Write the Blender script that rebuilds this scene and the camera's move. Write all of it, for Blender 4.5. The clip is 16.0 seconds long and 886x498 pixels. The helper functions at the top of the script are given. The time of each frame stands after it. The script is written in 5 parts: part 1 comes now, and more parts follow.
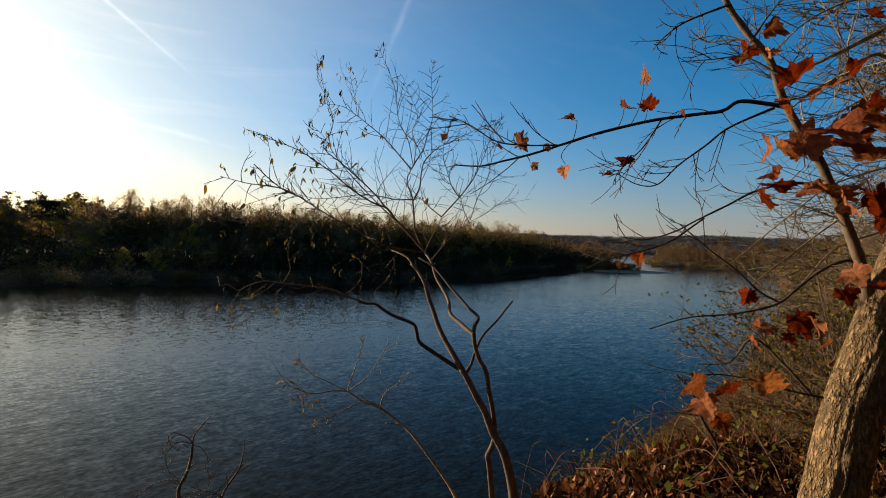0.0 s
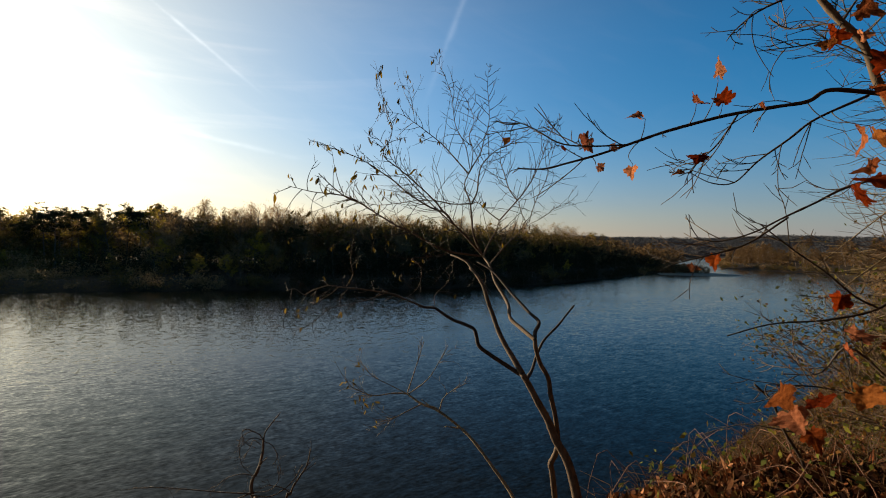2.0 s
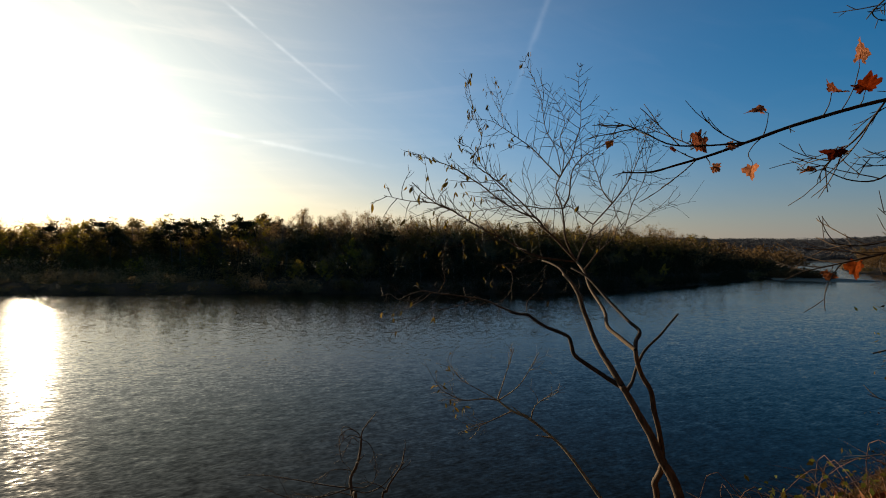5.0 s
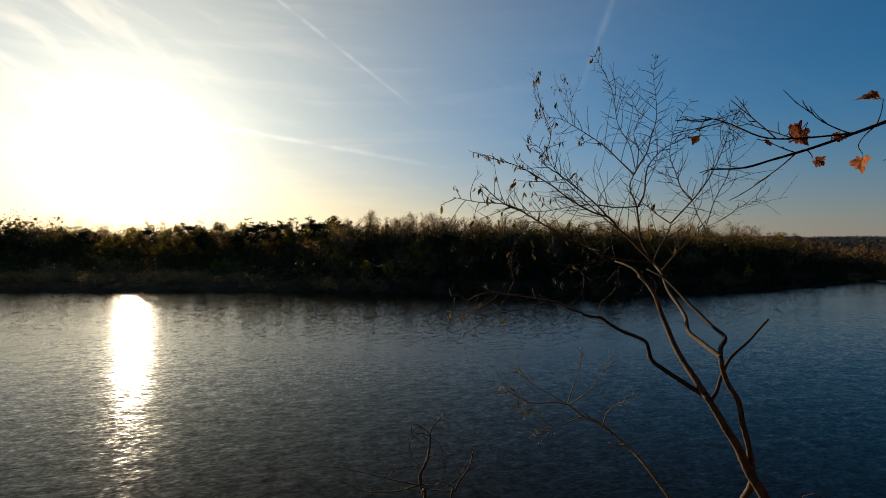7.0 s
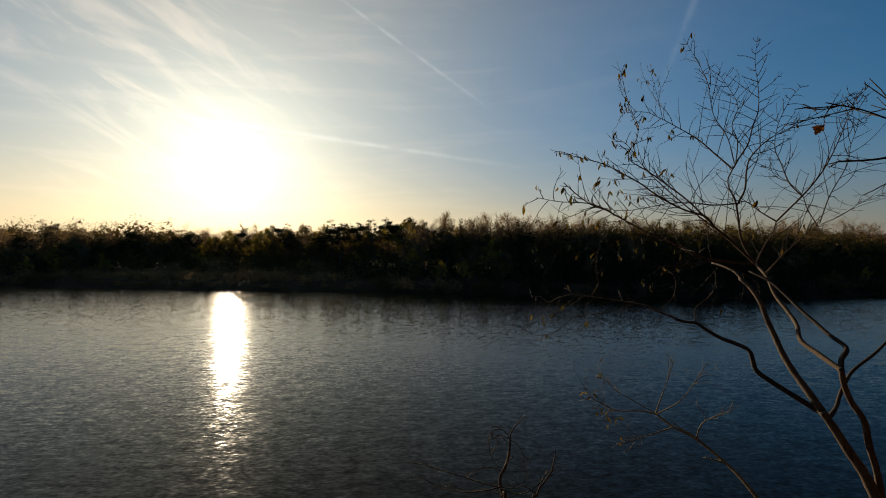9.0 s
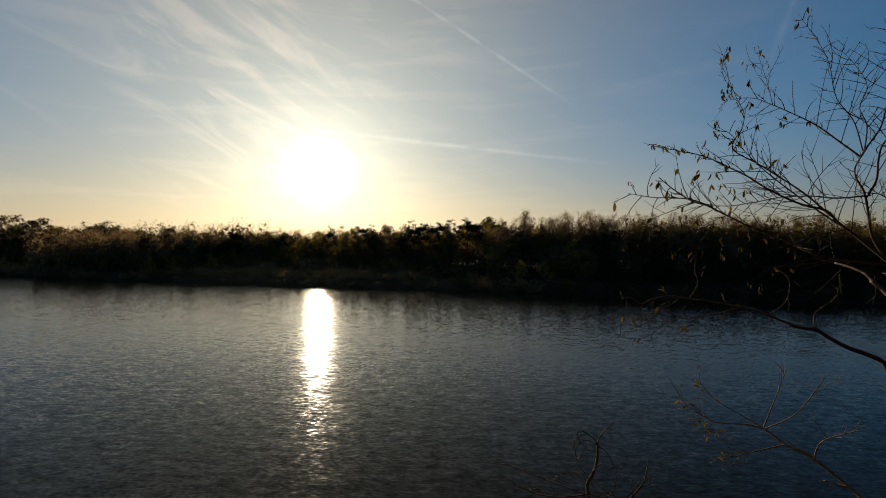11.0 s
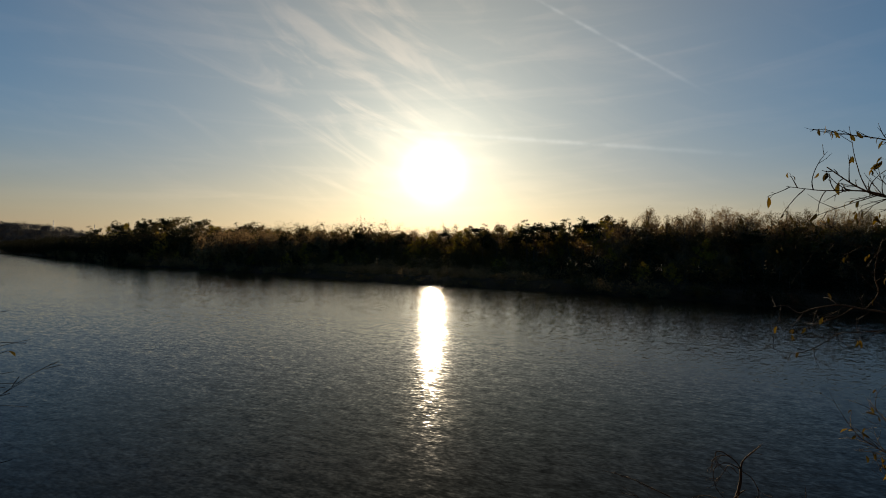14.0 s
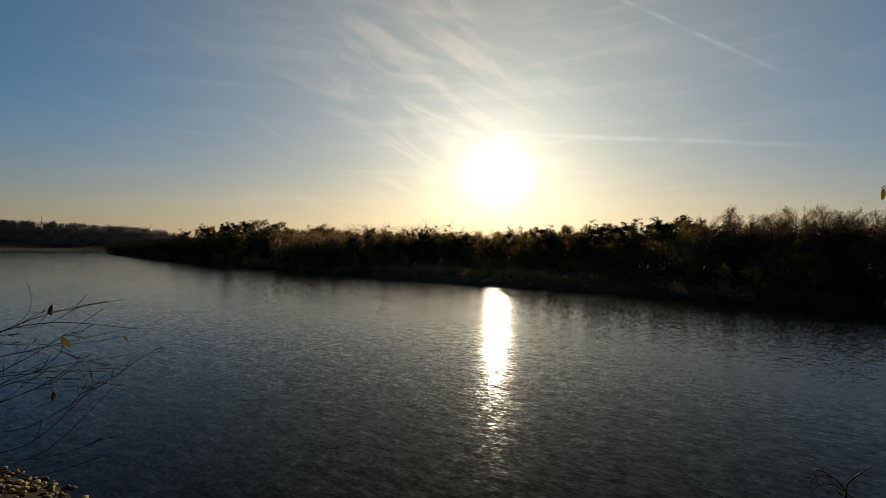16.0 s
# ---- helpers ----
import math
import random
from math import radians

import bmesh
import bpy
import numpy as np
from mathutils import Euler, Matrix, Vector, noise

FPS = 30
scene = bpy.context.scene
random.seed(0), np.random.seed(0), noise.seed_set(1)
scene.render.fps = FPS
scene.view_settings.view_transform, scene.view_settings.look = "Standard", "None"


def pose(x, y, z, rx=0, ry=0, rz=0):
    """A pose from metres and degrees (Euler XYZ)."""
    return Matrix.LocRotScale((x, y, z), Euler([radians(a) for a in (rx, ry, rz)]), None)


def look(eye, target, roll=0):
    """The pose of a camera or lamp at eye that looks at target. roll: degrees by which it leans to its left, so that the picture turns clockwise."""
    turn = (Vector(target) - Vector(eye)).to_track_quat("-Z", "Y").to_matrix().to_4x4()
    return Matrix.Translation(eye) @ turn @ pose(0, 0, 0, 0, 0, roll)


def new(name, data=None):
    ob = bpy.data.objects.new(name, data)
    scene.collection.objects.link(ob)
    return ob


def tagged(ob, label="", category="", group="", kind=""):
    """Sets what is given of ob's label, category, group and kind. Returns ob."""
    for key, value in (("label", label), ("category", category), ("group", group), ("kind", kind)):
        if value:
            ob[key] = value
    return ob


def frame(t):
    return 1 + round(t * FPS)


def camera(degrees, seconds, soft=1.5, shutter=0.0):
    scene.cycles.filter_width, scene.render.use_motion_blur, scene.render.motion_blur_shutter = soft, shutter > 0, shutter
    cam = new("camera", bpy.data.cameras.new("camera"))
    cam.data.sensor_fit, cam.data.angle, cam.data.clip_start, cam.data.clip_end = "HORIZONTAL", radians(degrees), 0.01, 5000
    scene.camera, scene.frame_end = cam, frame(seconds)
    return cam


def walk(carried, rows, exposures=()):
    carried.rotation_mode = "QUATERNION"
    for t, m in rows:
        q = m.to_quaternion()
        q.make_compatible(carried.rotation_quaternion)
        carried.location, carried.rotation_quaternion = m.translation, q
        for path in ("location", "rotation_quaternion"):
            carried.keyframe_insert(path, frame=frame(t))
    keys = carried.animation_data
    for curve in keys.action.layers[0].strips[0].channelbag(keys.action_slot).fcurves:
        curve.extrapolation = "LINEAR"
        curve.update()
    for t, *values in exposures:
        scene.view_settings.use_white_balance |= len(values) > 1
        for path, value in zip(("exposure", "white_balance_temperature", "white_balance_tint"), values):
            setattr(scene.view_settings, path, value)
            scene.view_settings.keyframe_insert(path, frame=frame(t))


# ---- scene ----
# ---------------------------------------------------------------- camera and walk
cam = camera(86.2, 16.0, soft=1.0)
ROWS = [
    (0.0, 0.000, 0.000, 6.000, 0.00, 0.01, -1.22),
    (0.5, -0.006, -0.001, 5.999, 1.61, 0.08, -0.91),
    (1.0, -0.012, -0.002, 6.000, 3.38, 0.18, -0.69),
    (1.5, -0.018, -0.003, 6.001, 5.09, 0.28, -0.58),
    (2.0, -0.025, -0.005, 6.002, 6.69, 0.37, -0.63),
    (2.5, -0.032, -0.008, 6.003, 8.26, 0.46, -0.68),
    (3.0, -0.039, -0.011, 6.004, 9.93, 0.56, -0.66),
    (3.5, -0.046, -0.014, 6.006, 11.63, 0.66, -0.54),
    (4.0, -0.054, -0.016, 6.008, 13.37, 0.72, -0.43),
    (6.5, -0.085, -0.035, 6.017, 22.74, 0.91, -0.16),
    (7.0, -0.094, -0.041, 6.017, 24.74, 0.87, -0.16),
    (7.5, -0.104, -0.048, 6.017, 26.78, 0.89, -0.20),
    (8.0, -0.116, -0.055, 6.018, 28.95, 0.94, -0.21),
    (8.5, -0.126, -0.062, 6.019, 31.27, 0.94, -0.22),
    (9.0, -0.136, -0.068, 6.020, 33.69, 0.92, -0.17),
    (11.5, -0.173, -0.103, 6.014, 45.52, 0.84, -0.43),
    (12.0, -0.179, -0.110, 6.015, 47.76, 0.86, -0.66),
    (12.5, -0.186, -0.118, 6.016, 50.03, 0.82, -0.84),
    (13.0, -0.194, -0.125, 6.016, 52.35, 0.72, -0.95),
    (13.5, -0.202, -0.132, 6.013, 54.63, 0.65, -0.97),
    (14.0, -0.210, -0.140, 6.007, 56.79, 0.62, -0.97),
    (14.5, -0.218, -0.147, 6.001, 58.85, 0.62, -0.96),
    (15.0, -0.225, -0.155, 5.995, 60.82, 0.65, -0.96),
    (15.5, -0.231, -0.162, 5.990, 62.68, 0.66, -0.99),
    (16.0, -0.236, -0.169, 5.984, 64.55, 0.63, -1.10),
]
walk(cam, [(t, pose(x, y, z, 90 + pitch, roll, yaw)) for t, x, y, z, yaw, pitch, roll in ROWS],
     exposures=[(0.0, 1.30), (4.0, 1.0), (7.0, 0.50), (9.0, 0.21), (12.5, 0.0), (16.0, -0.05)])

EYE = 6.0                      # the eye's height over the river
SUN_AZ, SUN_EL = 58.0, 9.7     # degrees to the left of +y, and above the horizon


def way(az, el):
    """The direction az degrees to the left of +y and el degrees up."""
    a, e = radians(az), radians(el)
    return Vector((-math.sin(a) * math.cos(e), math.cos(a) * math.cos(e), math.sin(e)))


# ---------------------------------------------------------------- world and sun
world = bpy.data.worlds.new("evening_sky")
scene.world = world
world.use_nodes = True
wn, wl = world.node_tree.nodes, world.node_tree.links
wn.clear()


def wmath(op, a, b=None, c=None):
    n = wn.new("ShaderNodeMath")
    n.operation = op
    for i, v in enumerate((a, b, c)):
        if v is None:
            continue
        if isinstance(v, (int, float)):
            n.inputs[i].default_value = v
        else:
            wl.new(v, n.inputs[i])
    return n.outputs[0]


def wdot(vec, d):
    n = wn.new("ShaderNodeVectorMath")
    n.operation = "DOT_PRODUCT"
    wl.new(vec, n.inputs[0])
    n.inputs[1].default_value = d
    return n.outputs["Value"]


def wmix(a, b, fac, blend="MIX"):
    n = wn.new("ShaderNodeMix")
    n.data_type, n.blend_type = "RGBA", blend
    n.clamp_factor = True
    for s, v in ((n.inputs[0], fac), (n.inputs[6], a), (n.inputs[7], b)):
        if isinstance(v, (int, float)):
            s.default_value = v
        elif isinstance(v, tuple):
            s.default_value = (*v, 1)
        else:
            wl.new(v, s)
    return n.outputs[2]


def wramp(v, lo, hi):
    n = wn.new("ShaderNodeMapRange")
    n.interpolation_type = "SMOOTHSTEP"
    n.inputs[1].default_value, n.inputs[2].default_value = lo, hi
    wl.new(v, n.inputs[0])
    return n.outputs[0]


sky = wn.new("ShaderNodeTexSky")
sky.sky_type = "NISHITA"
sky.sun_disc = False
sky.sun_elevation, sky.sun_rotation = radians(SUN_EL), radians(-SUN_AZ)
sky.altitude, sky.air_density, sky.dust_density, sky.ozone_density = 200, 1.0, 0.3, 5.0
tc = wn.new("ShaderNodeTexCoord")
D = tc.outputs["Generated"]
away = wmath("ARCCOSINE", wmath("MINIMUM", wdot(D, way(SUN_AZ, SUN_EL)), 0.99999))   # radians from the sun
up = wdot(D, (0, 0, 1))


def glow(width, power=1.0):
    """1 at the sun, falling off over width radians."""
    return wmath("EXPONENT", wmath("MULTIPLY", wmath("POWER", wmath("DIVIDE", away, width), power), -1.0))


# the bright haze round the sun
SKY_GAIN, HALO, RING, DISC = 0.076, 0.82, 0.55, 30.0
gain = wn.new("ShaderNodeVectorMath")
gain.operation = "SCALE"
vivid = wn.new("ShaderNodeHueSaturation")
vivid.inputs["Saturation"].default_value = 1.5
wl.new(sky.outputs[0], vivid.inputs["Color"])
wl.new(wmix(wmix((0.45, 0.51, 0.42), (0.55, 1.09, 0.94), wramp(away, 0.15, 1.0)), vivid.outputs[0], 1.0, "MULTIPLY"), gain.inputs[0])
wl.new(wmath("MULTIPLY", wmath("SUBTRACT", 1.0, wmath("MULTIPLY", wramp(up, 0.38, 0.75), 0.5)), SKY_GAIN), gain.inputs["Scale"])
col = gain.outputs[0]


def add_light(col, rgb, fac):
    n = wn.new("ShaderNodeVectorMath")
    n.operation = "SCALE"
    n.inputs[0].default_value = rgb
    wl.new(fac, n.inputs["Scale"])
    return wmix(col, n.outputs[0], 1.0, "ADD")


# pale evening haze low over the land, warmer towards the sun
low_haze = wmath("EXPONENT", wmath("MULTIPLY", wmath("POWER", wmath("DIVIDE", wmath("ABSOLUTE", up), 0.14), 1.6), -1.0))
haze_tone = add_light(wmix((0.082, 0.090, 0.115), (0.082, 0.090, 0.115), 0.0), (0.90, 0.48, 0.07), glow(0.60))
col = wmix(col, haze_tone, low_haze)
col = add_light(col, (1.0, 0.91, 0.64), wmath("MULTIPLY", glow(0.40, 1.18), HALO))
col = add_light(col, (1.0, 0.86, 0.58), wmath("MULTIPLY", glow(0.085), RING))
# the lens's white bloom round the sun, painted into the sky
col = add_light(col, (1.0, 0.95, 0.82), wmath("MULTIPLY", glow(0.066, 5.0), 0.35))
col = add_light(col, (1.0, 0.95, 0.82), wmath("MULTIPLY", glow(0.010, 3.0), DISC))
# thin cirrus, drawn out along one direction, thickest in the sky round the sun
sep = wn.new("ShaderNodeSeparateXYZ")
wl.new(D, sep.inputs[0])
turn_ = wmath("ARCTAN2", wmath("MULTIPLY", sep.outputs[0], -1.0), sep.outputs[1])
flat = wn.new("ShaderNodeCombineXYZ")
wl.new(wmath("MULTIPLY", turn_, 5.0), flat.inputs[0])
wl.new(wmath("SUBTRACT", wmath("MULTIPLY", sep.outputs[2], 17.0), wmath("MULTIPLY", turn_, 6.0)), flat.inputs[1])
cir = wn.new("ShaderNodeTexNoise")
cir.inputs["Scale"].default_value, cir.inputs["Detail"].default_value = 1.0, 6
cir.inputs["Roughness"].default_value, cir.inputs["Distortion"].default_value = 0.56, 0.9
wl.new(flat.outputs[0], cir.inputs["Vector"])
veil = wmath("MULTIPLY", wramp(cir.outputs["Fac"], 0.45, 0.74), wramp(up, 0.03, 0.14))
patch = wmath("ARCCOSINE", wmath("MINIMUM", wdot(D, way(66.0, 17.0)), 0.99999))
patch = wmath("EXPONENT", wmath("MULTIPLY", wmath("POWER", wmath("DIVIDE", patch, 0.20), 2.0), -1.0))
veil = wmath("MULTIPLY", veil, wmath("ADD", patch, wmath("ADD", wmath("MULTIPLY", glow(0.5, 2.0), 0.14), 0.02)))
col = add_light(col, (1.0, 0.68, 0.42), wmath("MULTIPLY", veil, 0.24))
level = wn.new("ShaderNodeCombineXYZ")
wl.new(wmath("MULTIPLY", turn_, 3.2), level.inputs[0])
wl.new(wmath("ADD", wmath("MULTIPLY", sep.outputs[2], 34.0), wmath("MULTIPLY", turn_, 1.5)), level.inputs[1])
bands = wn.new("ShaderNodeTexNoise")
bands.inputs["Scale"].default_value, bands.inputs["Detail"].default_value = 1.0, 5
bands.inputs["Distortion"].default_value = 0.5
wl.new(level.outputs[0], bands.inputs["Vector"])
sheet = wmath("MULTIPLY", wramp(bands.outputs["Fac"], 0.46, 0.72), wmath("MULTIPLY", wramp(up, 0.02, 0.08), glow(0.55, 2.0)))
col = add_light(col, (1.0, 0.70, 0.46), wmath("MULTIPLY", sheet, 0.075))


def contrail(col, a, b, width, strength, fade):
    """A vapour trail on the great circle from a to b (az, el), fading towards b."""
    p, q = way(*a), way(*b)
    n = p.cross(q).normalized()
    along = n.cross(p)
    total = math.atan2(q.dot(along), q.dot(p))
    side = wmath("ABSOLUTE", wdot(D, n))
    run = wmath("ARCTAN2", wdot(D, along), wdot(D, p))
    nz = wn.new("ShaderNodeTexNoise")
    nz.inputs["Scale"].default_value, nz.inputs["Detail"].default_value = 22.0, 4
    wl.new(D, nz.inputs["Vector"])
    wide = wmath("MULTIPLY", wmath("ADD", nz.outputs["Fac"], 0.45), width)
    m = wmath("EXPONENT", wmath("MULTIPLY", wmath("POWER", wmath("DIVIDE", side, wide), 2.0), -1.0))
    m = wmath("MULTIPLY", m, wramp(run, total, total * fade))
    m = wmath("MULTIPLY", m, wramp(run, -0.10, -0.02))
    m = wmath("MULTIPLY", m, wramp(nz.outputs["Fac"], 0.25, 0.6))
    return add_light(col, (1.0, 0.94, 0.86), wmath("MULTIPLY", m, strength))


col = contrail(col, (47.0, 28.6), (26.5, 16.2), 0.0030, 0.09, 0.55)
col = contrail(col, (3.6, 30.0), (9.8, 15.6), 0.0055, 0.036, 0.35)
col = contrail(col, (61.3, 14.5), (20.0, 9.8), 0.0042, 0.11, 0.45)
bgn = wn.new("ShaderNodeBackground")
wl.new(col, bgn.inputs[0])
out = wn.new("ShaderNodeOutputWorld")
wl.new(bgn.outputs[0], out.inputs[0])

sun = new("sun", bpy.data.lights.new("sun", "SUN"))
sun.data.energy, sun.data.angle, sun.data.color = 5.0, radians(0.6), (1.0, 0.80, 0.55)
sun.matrix_world = look((0, 0, 60), Vector((0, 0, 60)) - way(SUN_AZ, SUN_EL))


# ---------------------------------------------------------------- materials
def material(name, rough=0.8, spec=0.3):
    m = bpy.data.materials.new(name)
    m.use_nodes = True
    b = m.node_tree.nodes["Principled BSDF"]
    b.inputs["Roughness"].default_value = rough
    b.inputs["Specular IOR Level"].default_value = spec
    return m, m.node_tree.nodes, m.node_tree.links, b


def noise_tex(n, l, scale, detail=4, rough=0.6, coord="Object", stretch=None):
    c = n.new("ShaderNodeTexCoord")
    t = n.new("ShaderNodeTexNoise")
    t.inputs["Scale"].default_value, t.inputs["Detail"].default_value, t.inputs["Roughness"].default_value = scale, detail, rough
    if stretch:
        mp = n.new("ShaderNodeMapping")
        mp.inputs["Scale"].default_value = stretch
        l.new(c.outputs[coord], mp.inputs[0])
        l.new(mp.outputs[0], t.inputs["Vector"])
    else:
        l.new(c.outputs[coord], t.inputs["Vector"])
    return t.outputs["Fac"]


def ramp(n, l, fac, stops):
    r = n.new("ShaderNodeValToRGB")
    e = r.color_ramp.elements
    while len(e) < len(stops):
        e.new(0.5)
    for k, (p, c) in zip(e, stops):
        k.position, k.color = p, (*c, 1)
    l.new(fac, r.inputs[0])
    return r.outputs[0]


def bump(n, l, b, height, strength, dist, prev=None):
    k = n.new("ShaderNodeBump")
    k.inputs["Strength"].default_value, k.inputs["Distance"].default_value = strength, dist
    l.new(height, k.inputs["Height"])
    if prev:
        l.new(prev, k.inputs["Normal"])
    l.new(k.outputs[0], b.inputs["Normal"])
    return k.outputs[0]


def bark_material(name, dark, light, scale, depth, stretch=(1, 1, 0.18), cracks=0):
    m, n, l, b = material(name, 0.85, 0.2)
    f = noise_tex(n, l, scale, 6, 0.65, stretch=stretch)
    g = noise_tex(n, l, scale * 0.15, 3)
    mx = n.new("ShaderNodeMath")
    mx.operation = "MULTIPLY_ADD"
    mx.inputs[1].default_value, mx.inputs[2].default_value = 0.5, 0.0
    l.new(g, mx.inputs[0])
    ad = n.new("ShaderNodeMath")
    ad.operation = "ADD"
    l.new(f, ad.inputs[0])
    l.new(mx.outputs[0], ad.inputs[1])
    l.new(ramp(n, l, ad.outputs[0], [(0.45, dark), (0.95, light)]), b.inputs["Base Color"])
    k = bump(n, l, b, f, 0.9, depth)
    if cracks:
        # deep crooked cracks that run up the trunk between ridges of bark
        def crack(scale, width):
            ab = n.new("ShaderNodeMath")
            ab.operation = "ABSOLUTE"
            sb = n.new("ShaderNodeMath")
            sb.operation = "SUBTRACT"
            sb.inputs[1].default_value = 0.5
            l.new(noise_tex(n, l, scale, 3, 0.55, stretch=(1, 1, 0.30)), sb.inputs[0])
            l.new(sb.outputs[0], ab.inputs[0])
            return ramp(n, l, ab.outputs[0], [(0.0, (0.0,) * 3), (width, (1.0,) * 3)])
        both = n.new("ShaderNodeMix")
        both.data_type, both.blend_type = "RGBA", "MULTIPLY"
        both.inputs[0].default_value = 1.0
        l.new(crack(cracks, 0.11), both.inputs[6])
        l.new(crack(cracks * 2.6, 0.07), both.inputs[7])
        plate = both.outputs[2]
        mul = n.new("ShaderNodeMix")
        mul.data_type, mul.blend_type = "RGBA", "MULTIPLY"
        mul.inputs[0].default_value = 0.65
        src = b.inputs["Base Color"].links[0].from_socket
        l.new(src, mul.inputs[6])
        l.new(ramp(n, l, plate, [(0.0, (0.12, 0.10, 0.09)), (0.7, (1, 1, 1))]), mul.inputs[7])
        l.new(mul.outputs[2], b.inputs["Base Color"])
        bump(n, l, b, plate, 1.0, 0.012, k)
    return m


def leaf_material(name, colours, thin=0.45, rough=0.6, per="object", scale=30, mottle=0.55):
    """Leaves that let the light through: colours run from one leaf to the next, blotches within."""
    m, n, l, b = material(name, rough, 0.02)
    if per == "object":
        r = n.new("ShaderNodeObjectInfo").outputs["Random"]
    else:
        r = n.new("ShaderNodeNewGeometry").outputs["Random Per Island"]
    k = len(colours) - 1
    base = ramp(n, l, r, [(i / k, c) for i, c in enumerate(colours)])
    blot = noise_tex(n, l, scale, 4)
    mixn = n.new("ShaderNodeMix")
    mixn.data_type, mixn.blend_type = "RGBA", "MULTIPLY"
    mixn.inputs[0].default_value = mottle
    l.new(base, mixn.inputs[6])
    l.new(ramp(n, l, blot, [(0.3, (0.40, 0.33, 0.28)), (0.68, (1, 1, 1))]), mixn.inputs[7])
    l.new(mixn.outputs[2], b.inputs["Base Color"])
    if mottle > 0.9:
        bump(n, l, b, noise_tex(n, l, 11, 5), 0.8, 0.012)
    tr = n.new("ShaderNodeBsdfTranslucent")
    l.new(mixn.outputs[2], tr.inputs[0])
    ms = n.new("ShaderNodeMixShader")
    ms.inputs[0].default_value = thin
    l.new(b.outputs[0], ms.inputs[1])
    l.new(tr.outputs[0], ms.inputs[2])
    l.new(ms.outputs[0], n["Material Output"].inputs[0])
    return m


BARK_TRUNK = bark_material("furrowed_bark", (0.020, 0.012, 0.006), (0.30, 0.19, 0.085), 80, 0.010, (1, 1, 0.35), 22)
BARK_TWIG = bark_material("smooth_grey_brown_bark", (0.026, 0.018, 0.012), (0.12, 0.080, 0.048), 60, 0.002)
# sunlight on the leaning shoot is put into this paler bark
BARK_PALE = bark_material("pale_yellowish_lit_bark", (0.06, 0.042, 0.024), (0.26, 0.19, 0.10), 50, 0.002)
BARK_DARK = bark_material("dark_bark", (0.010, 0.007, 0.005), (0.055, 0.038, 0.025), 60, 0.002)
BARK_FAR = bark_material("far_bark", (0.05, 0.04, 0.03), (0.14, 0.10, 0.07), 6, 0.02)
LEAF_RED = leaf_material("red_brown_leaf", [(0.075, 0.010, 0.003), (0.22, 0.030, 0.004), (0.11, 0.014, 0.003), (0.34, 0.12, 0.028), (0.18, 0.022, 0.004), (0.48, 0.20, 0.10), (0.24, 0.055, 0.010)], 0.55, 0.7, "object", 7, 0.95)
LEAF_YELLOW = leaf_material("yellow_willow_leaf", [(0.14, 0.10, 0.014), (0.06, 0.052, 0.016), (0.26, 0.16, 0.016), (0.04, 0.032, 0.014), (0.09, 0.066, 0.016)], 0.35)
LEAF_LITTER = leaf_material("fallen_leaves", [(0.016, 0.006, 0.003), (0.13, 0.040, 0.014), (0.03, 0.010, 0.004), (0.42, 0.20, 0.10), (0.014, 0.005, 0.003), (0.14, 0.070, 0.028), (0.045, 0.013, 0.005), (0.24, 0.085, 0.03), (0.02, 0.008, 0.004), (0.03, 0.018, 0.008)], 0.2, 0.7, "island")
LEAF_GREEN = leaf_material("bramble_leaf", [(0.045, 0.055, 0.012), (0.15, 0.14, 0.022), (0.08, 0.05, 0.014), (0.03, 0.04, 0.012), (0.10, 0.11, 0.02)], 0.4, 0.55, "island")
LEAF_BRUSH = leaf_material("withered_brush_leaf", [(0.05, 0.045, 0.012), (0.15, 0.065, 0.018), (0.03, 0.02, 0.009), (0.19, 0.14, 0.028), (0.12, 0.04, 0.012), (0.09, 0.085, 0.02)], 0.45, 0.6, "island")
CANE = bark_material("reddish_cane", (0.03, 0.014, 0.008), (0.17, 0.085, 0.05), 40, 0.001)
STRAW = leaf_material("dry_stems", [(0.04, 0.020, 0.009), (0.12, 0.062, 0.026), (0.025, 0.014, 0.008), (0.13, 0.08, 0.038), (0.07, 0.03, 0.012)], 0.1, 0.75, "island")
FAR_OLIVE = leaf_material("far_olive_foliage", [(0.085, 0.068, 0.022), (0.135, 0.10, 0.030), (0.12, 0.078, 0.033)], 0.45, 0.7, "island", 0.6)
FAR_YELLOW = leaf_material("far_yellow_foliage", [(0.27, 0.21, 0.03), (0.36, 0.25, 0.035), (0.19, 0.15, 0.03)], 0.5, 0.7, "island", 0.6)
FAR_BROWN = leaf_material("far_brown_twigs", [(0.25, 0.165, 0.080), (0.32, 0.21, 0.100), (0.19, 0.125, 0.062)], 0.5, 0.8, "island", 0.6)
# the haze over the distant hills is put into this blue-grey
FAR_HILL = leaf_material("haze_tinted_hill_wood", [(0.062, 0.066, 0.074), (0.075, 0.078, 0.082), (0.068, 0.072, 0.080)], 0.1, 0.8, "island", 0.1)
FAR_PINE = leaf_material("far_pine_needles", [(0.030, 0.034, 0.014), (0.050, 0.050, 0.020)], 0.25, 0.7, "island", 0.6)


FAR_UMBER = leaf_material("far_umber_twigs", [(0.10, 0.064, 0.030), (0.14, 0.088, 0.040), (0.075, 0.050, 0.026)], 0.4, 0.8, "island", 0.6)
# the shade low on the far bank is put into this foliage colour
FAR_DARK = leaf_material("shade_dark_foliage", [(0.022, 0.022, 0.010), (0.036, 0.034, 0.014), (0.030, 0.022, 0.012)], 0.15, 0.75, "island", 0.6)


WIND = 38.0                    # degrees to the left of +y


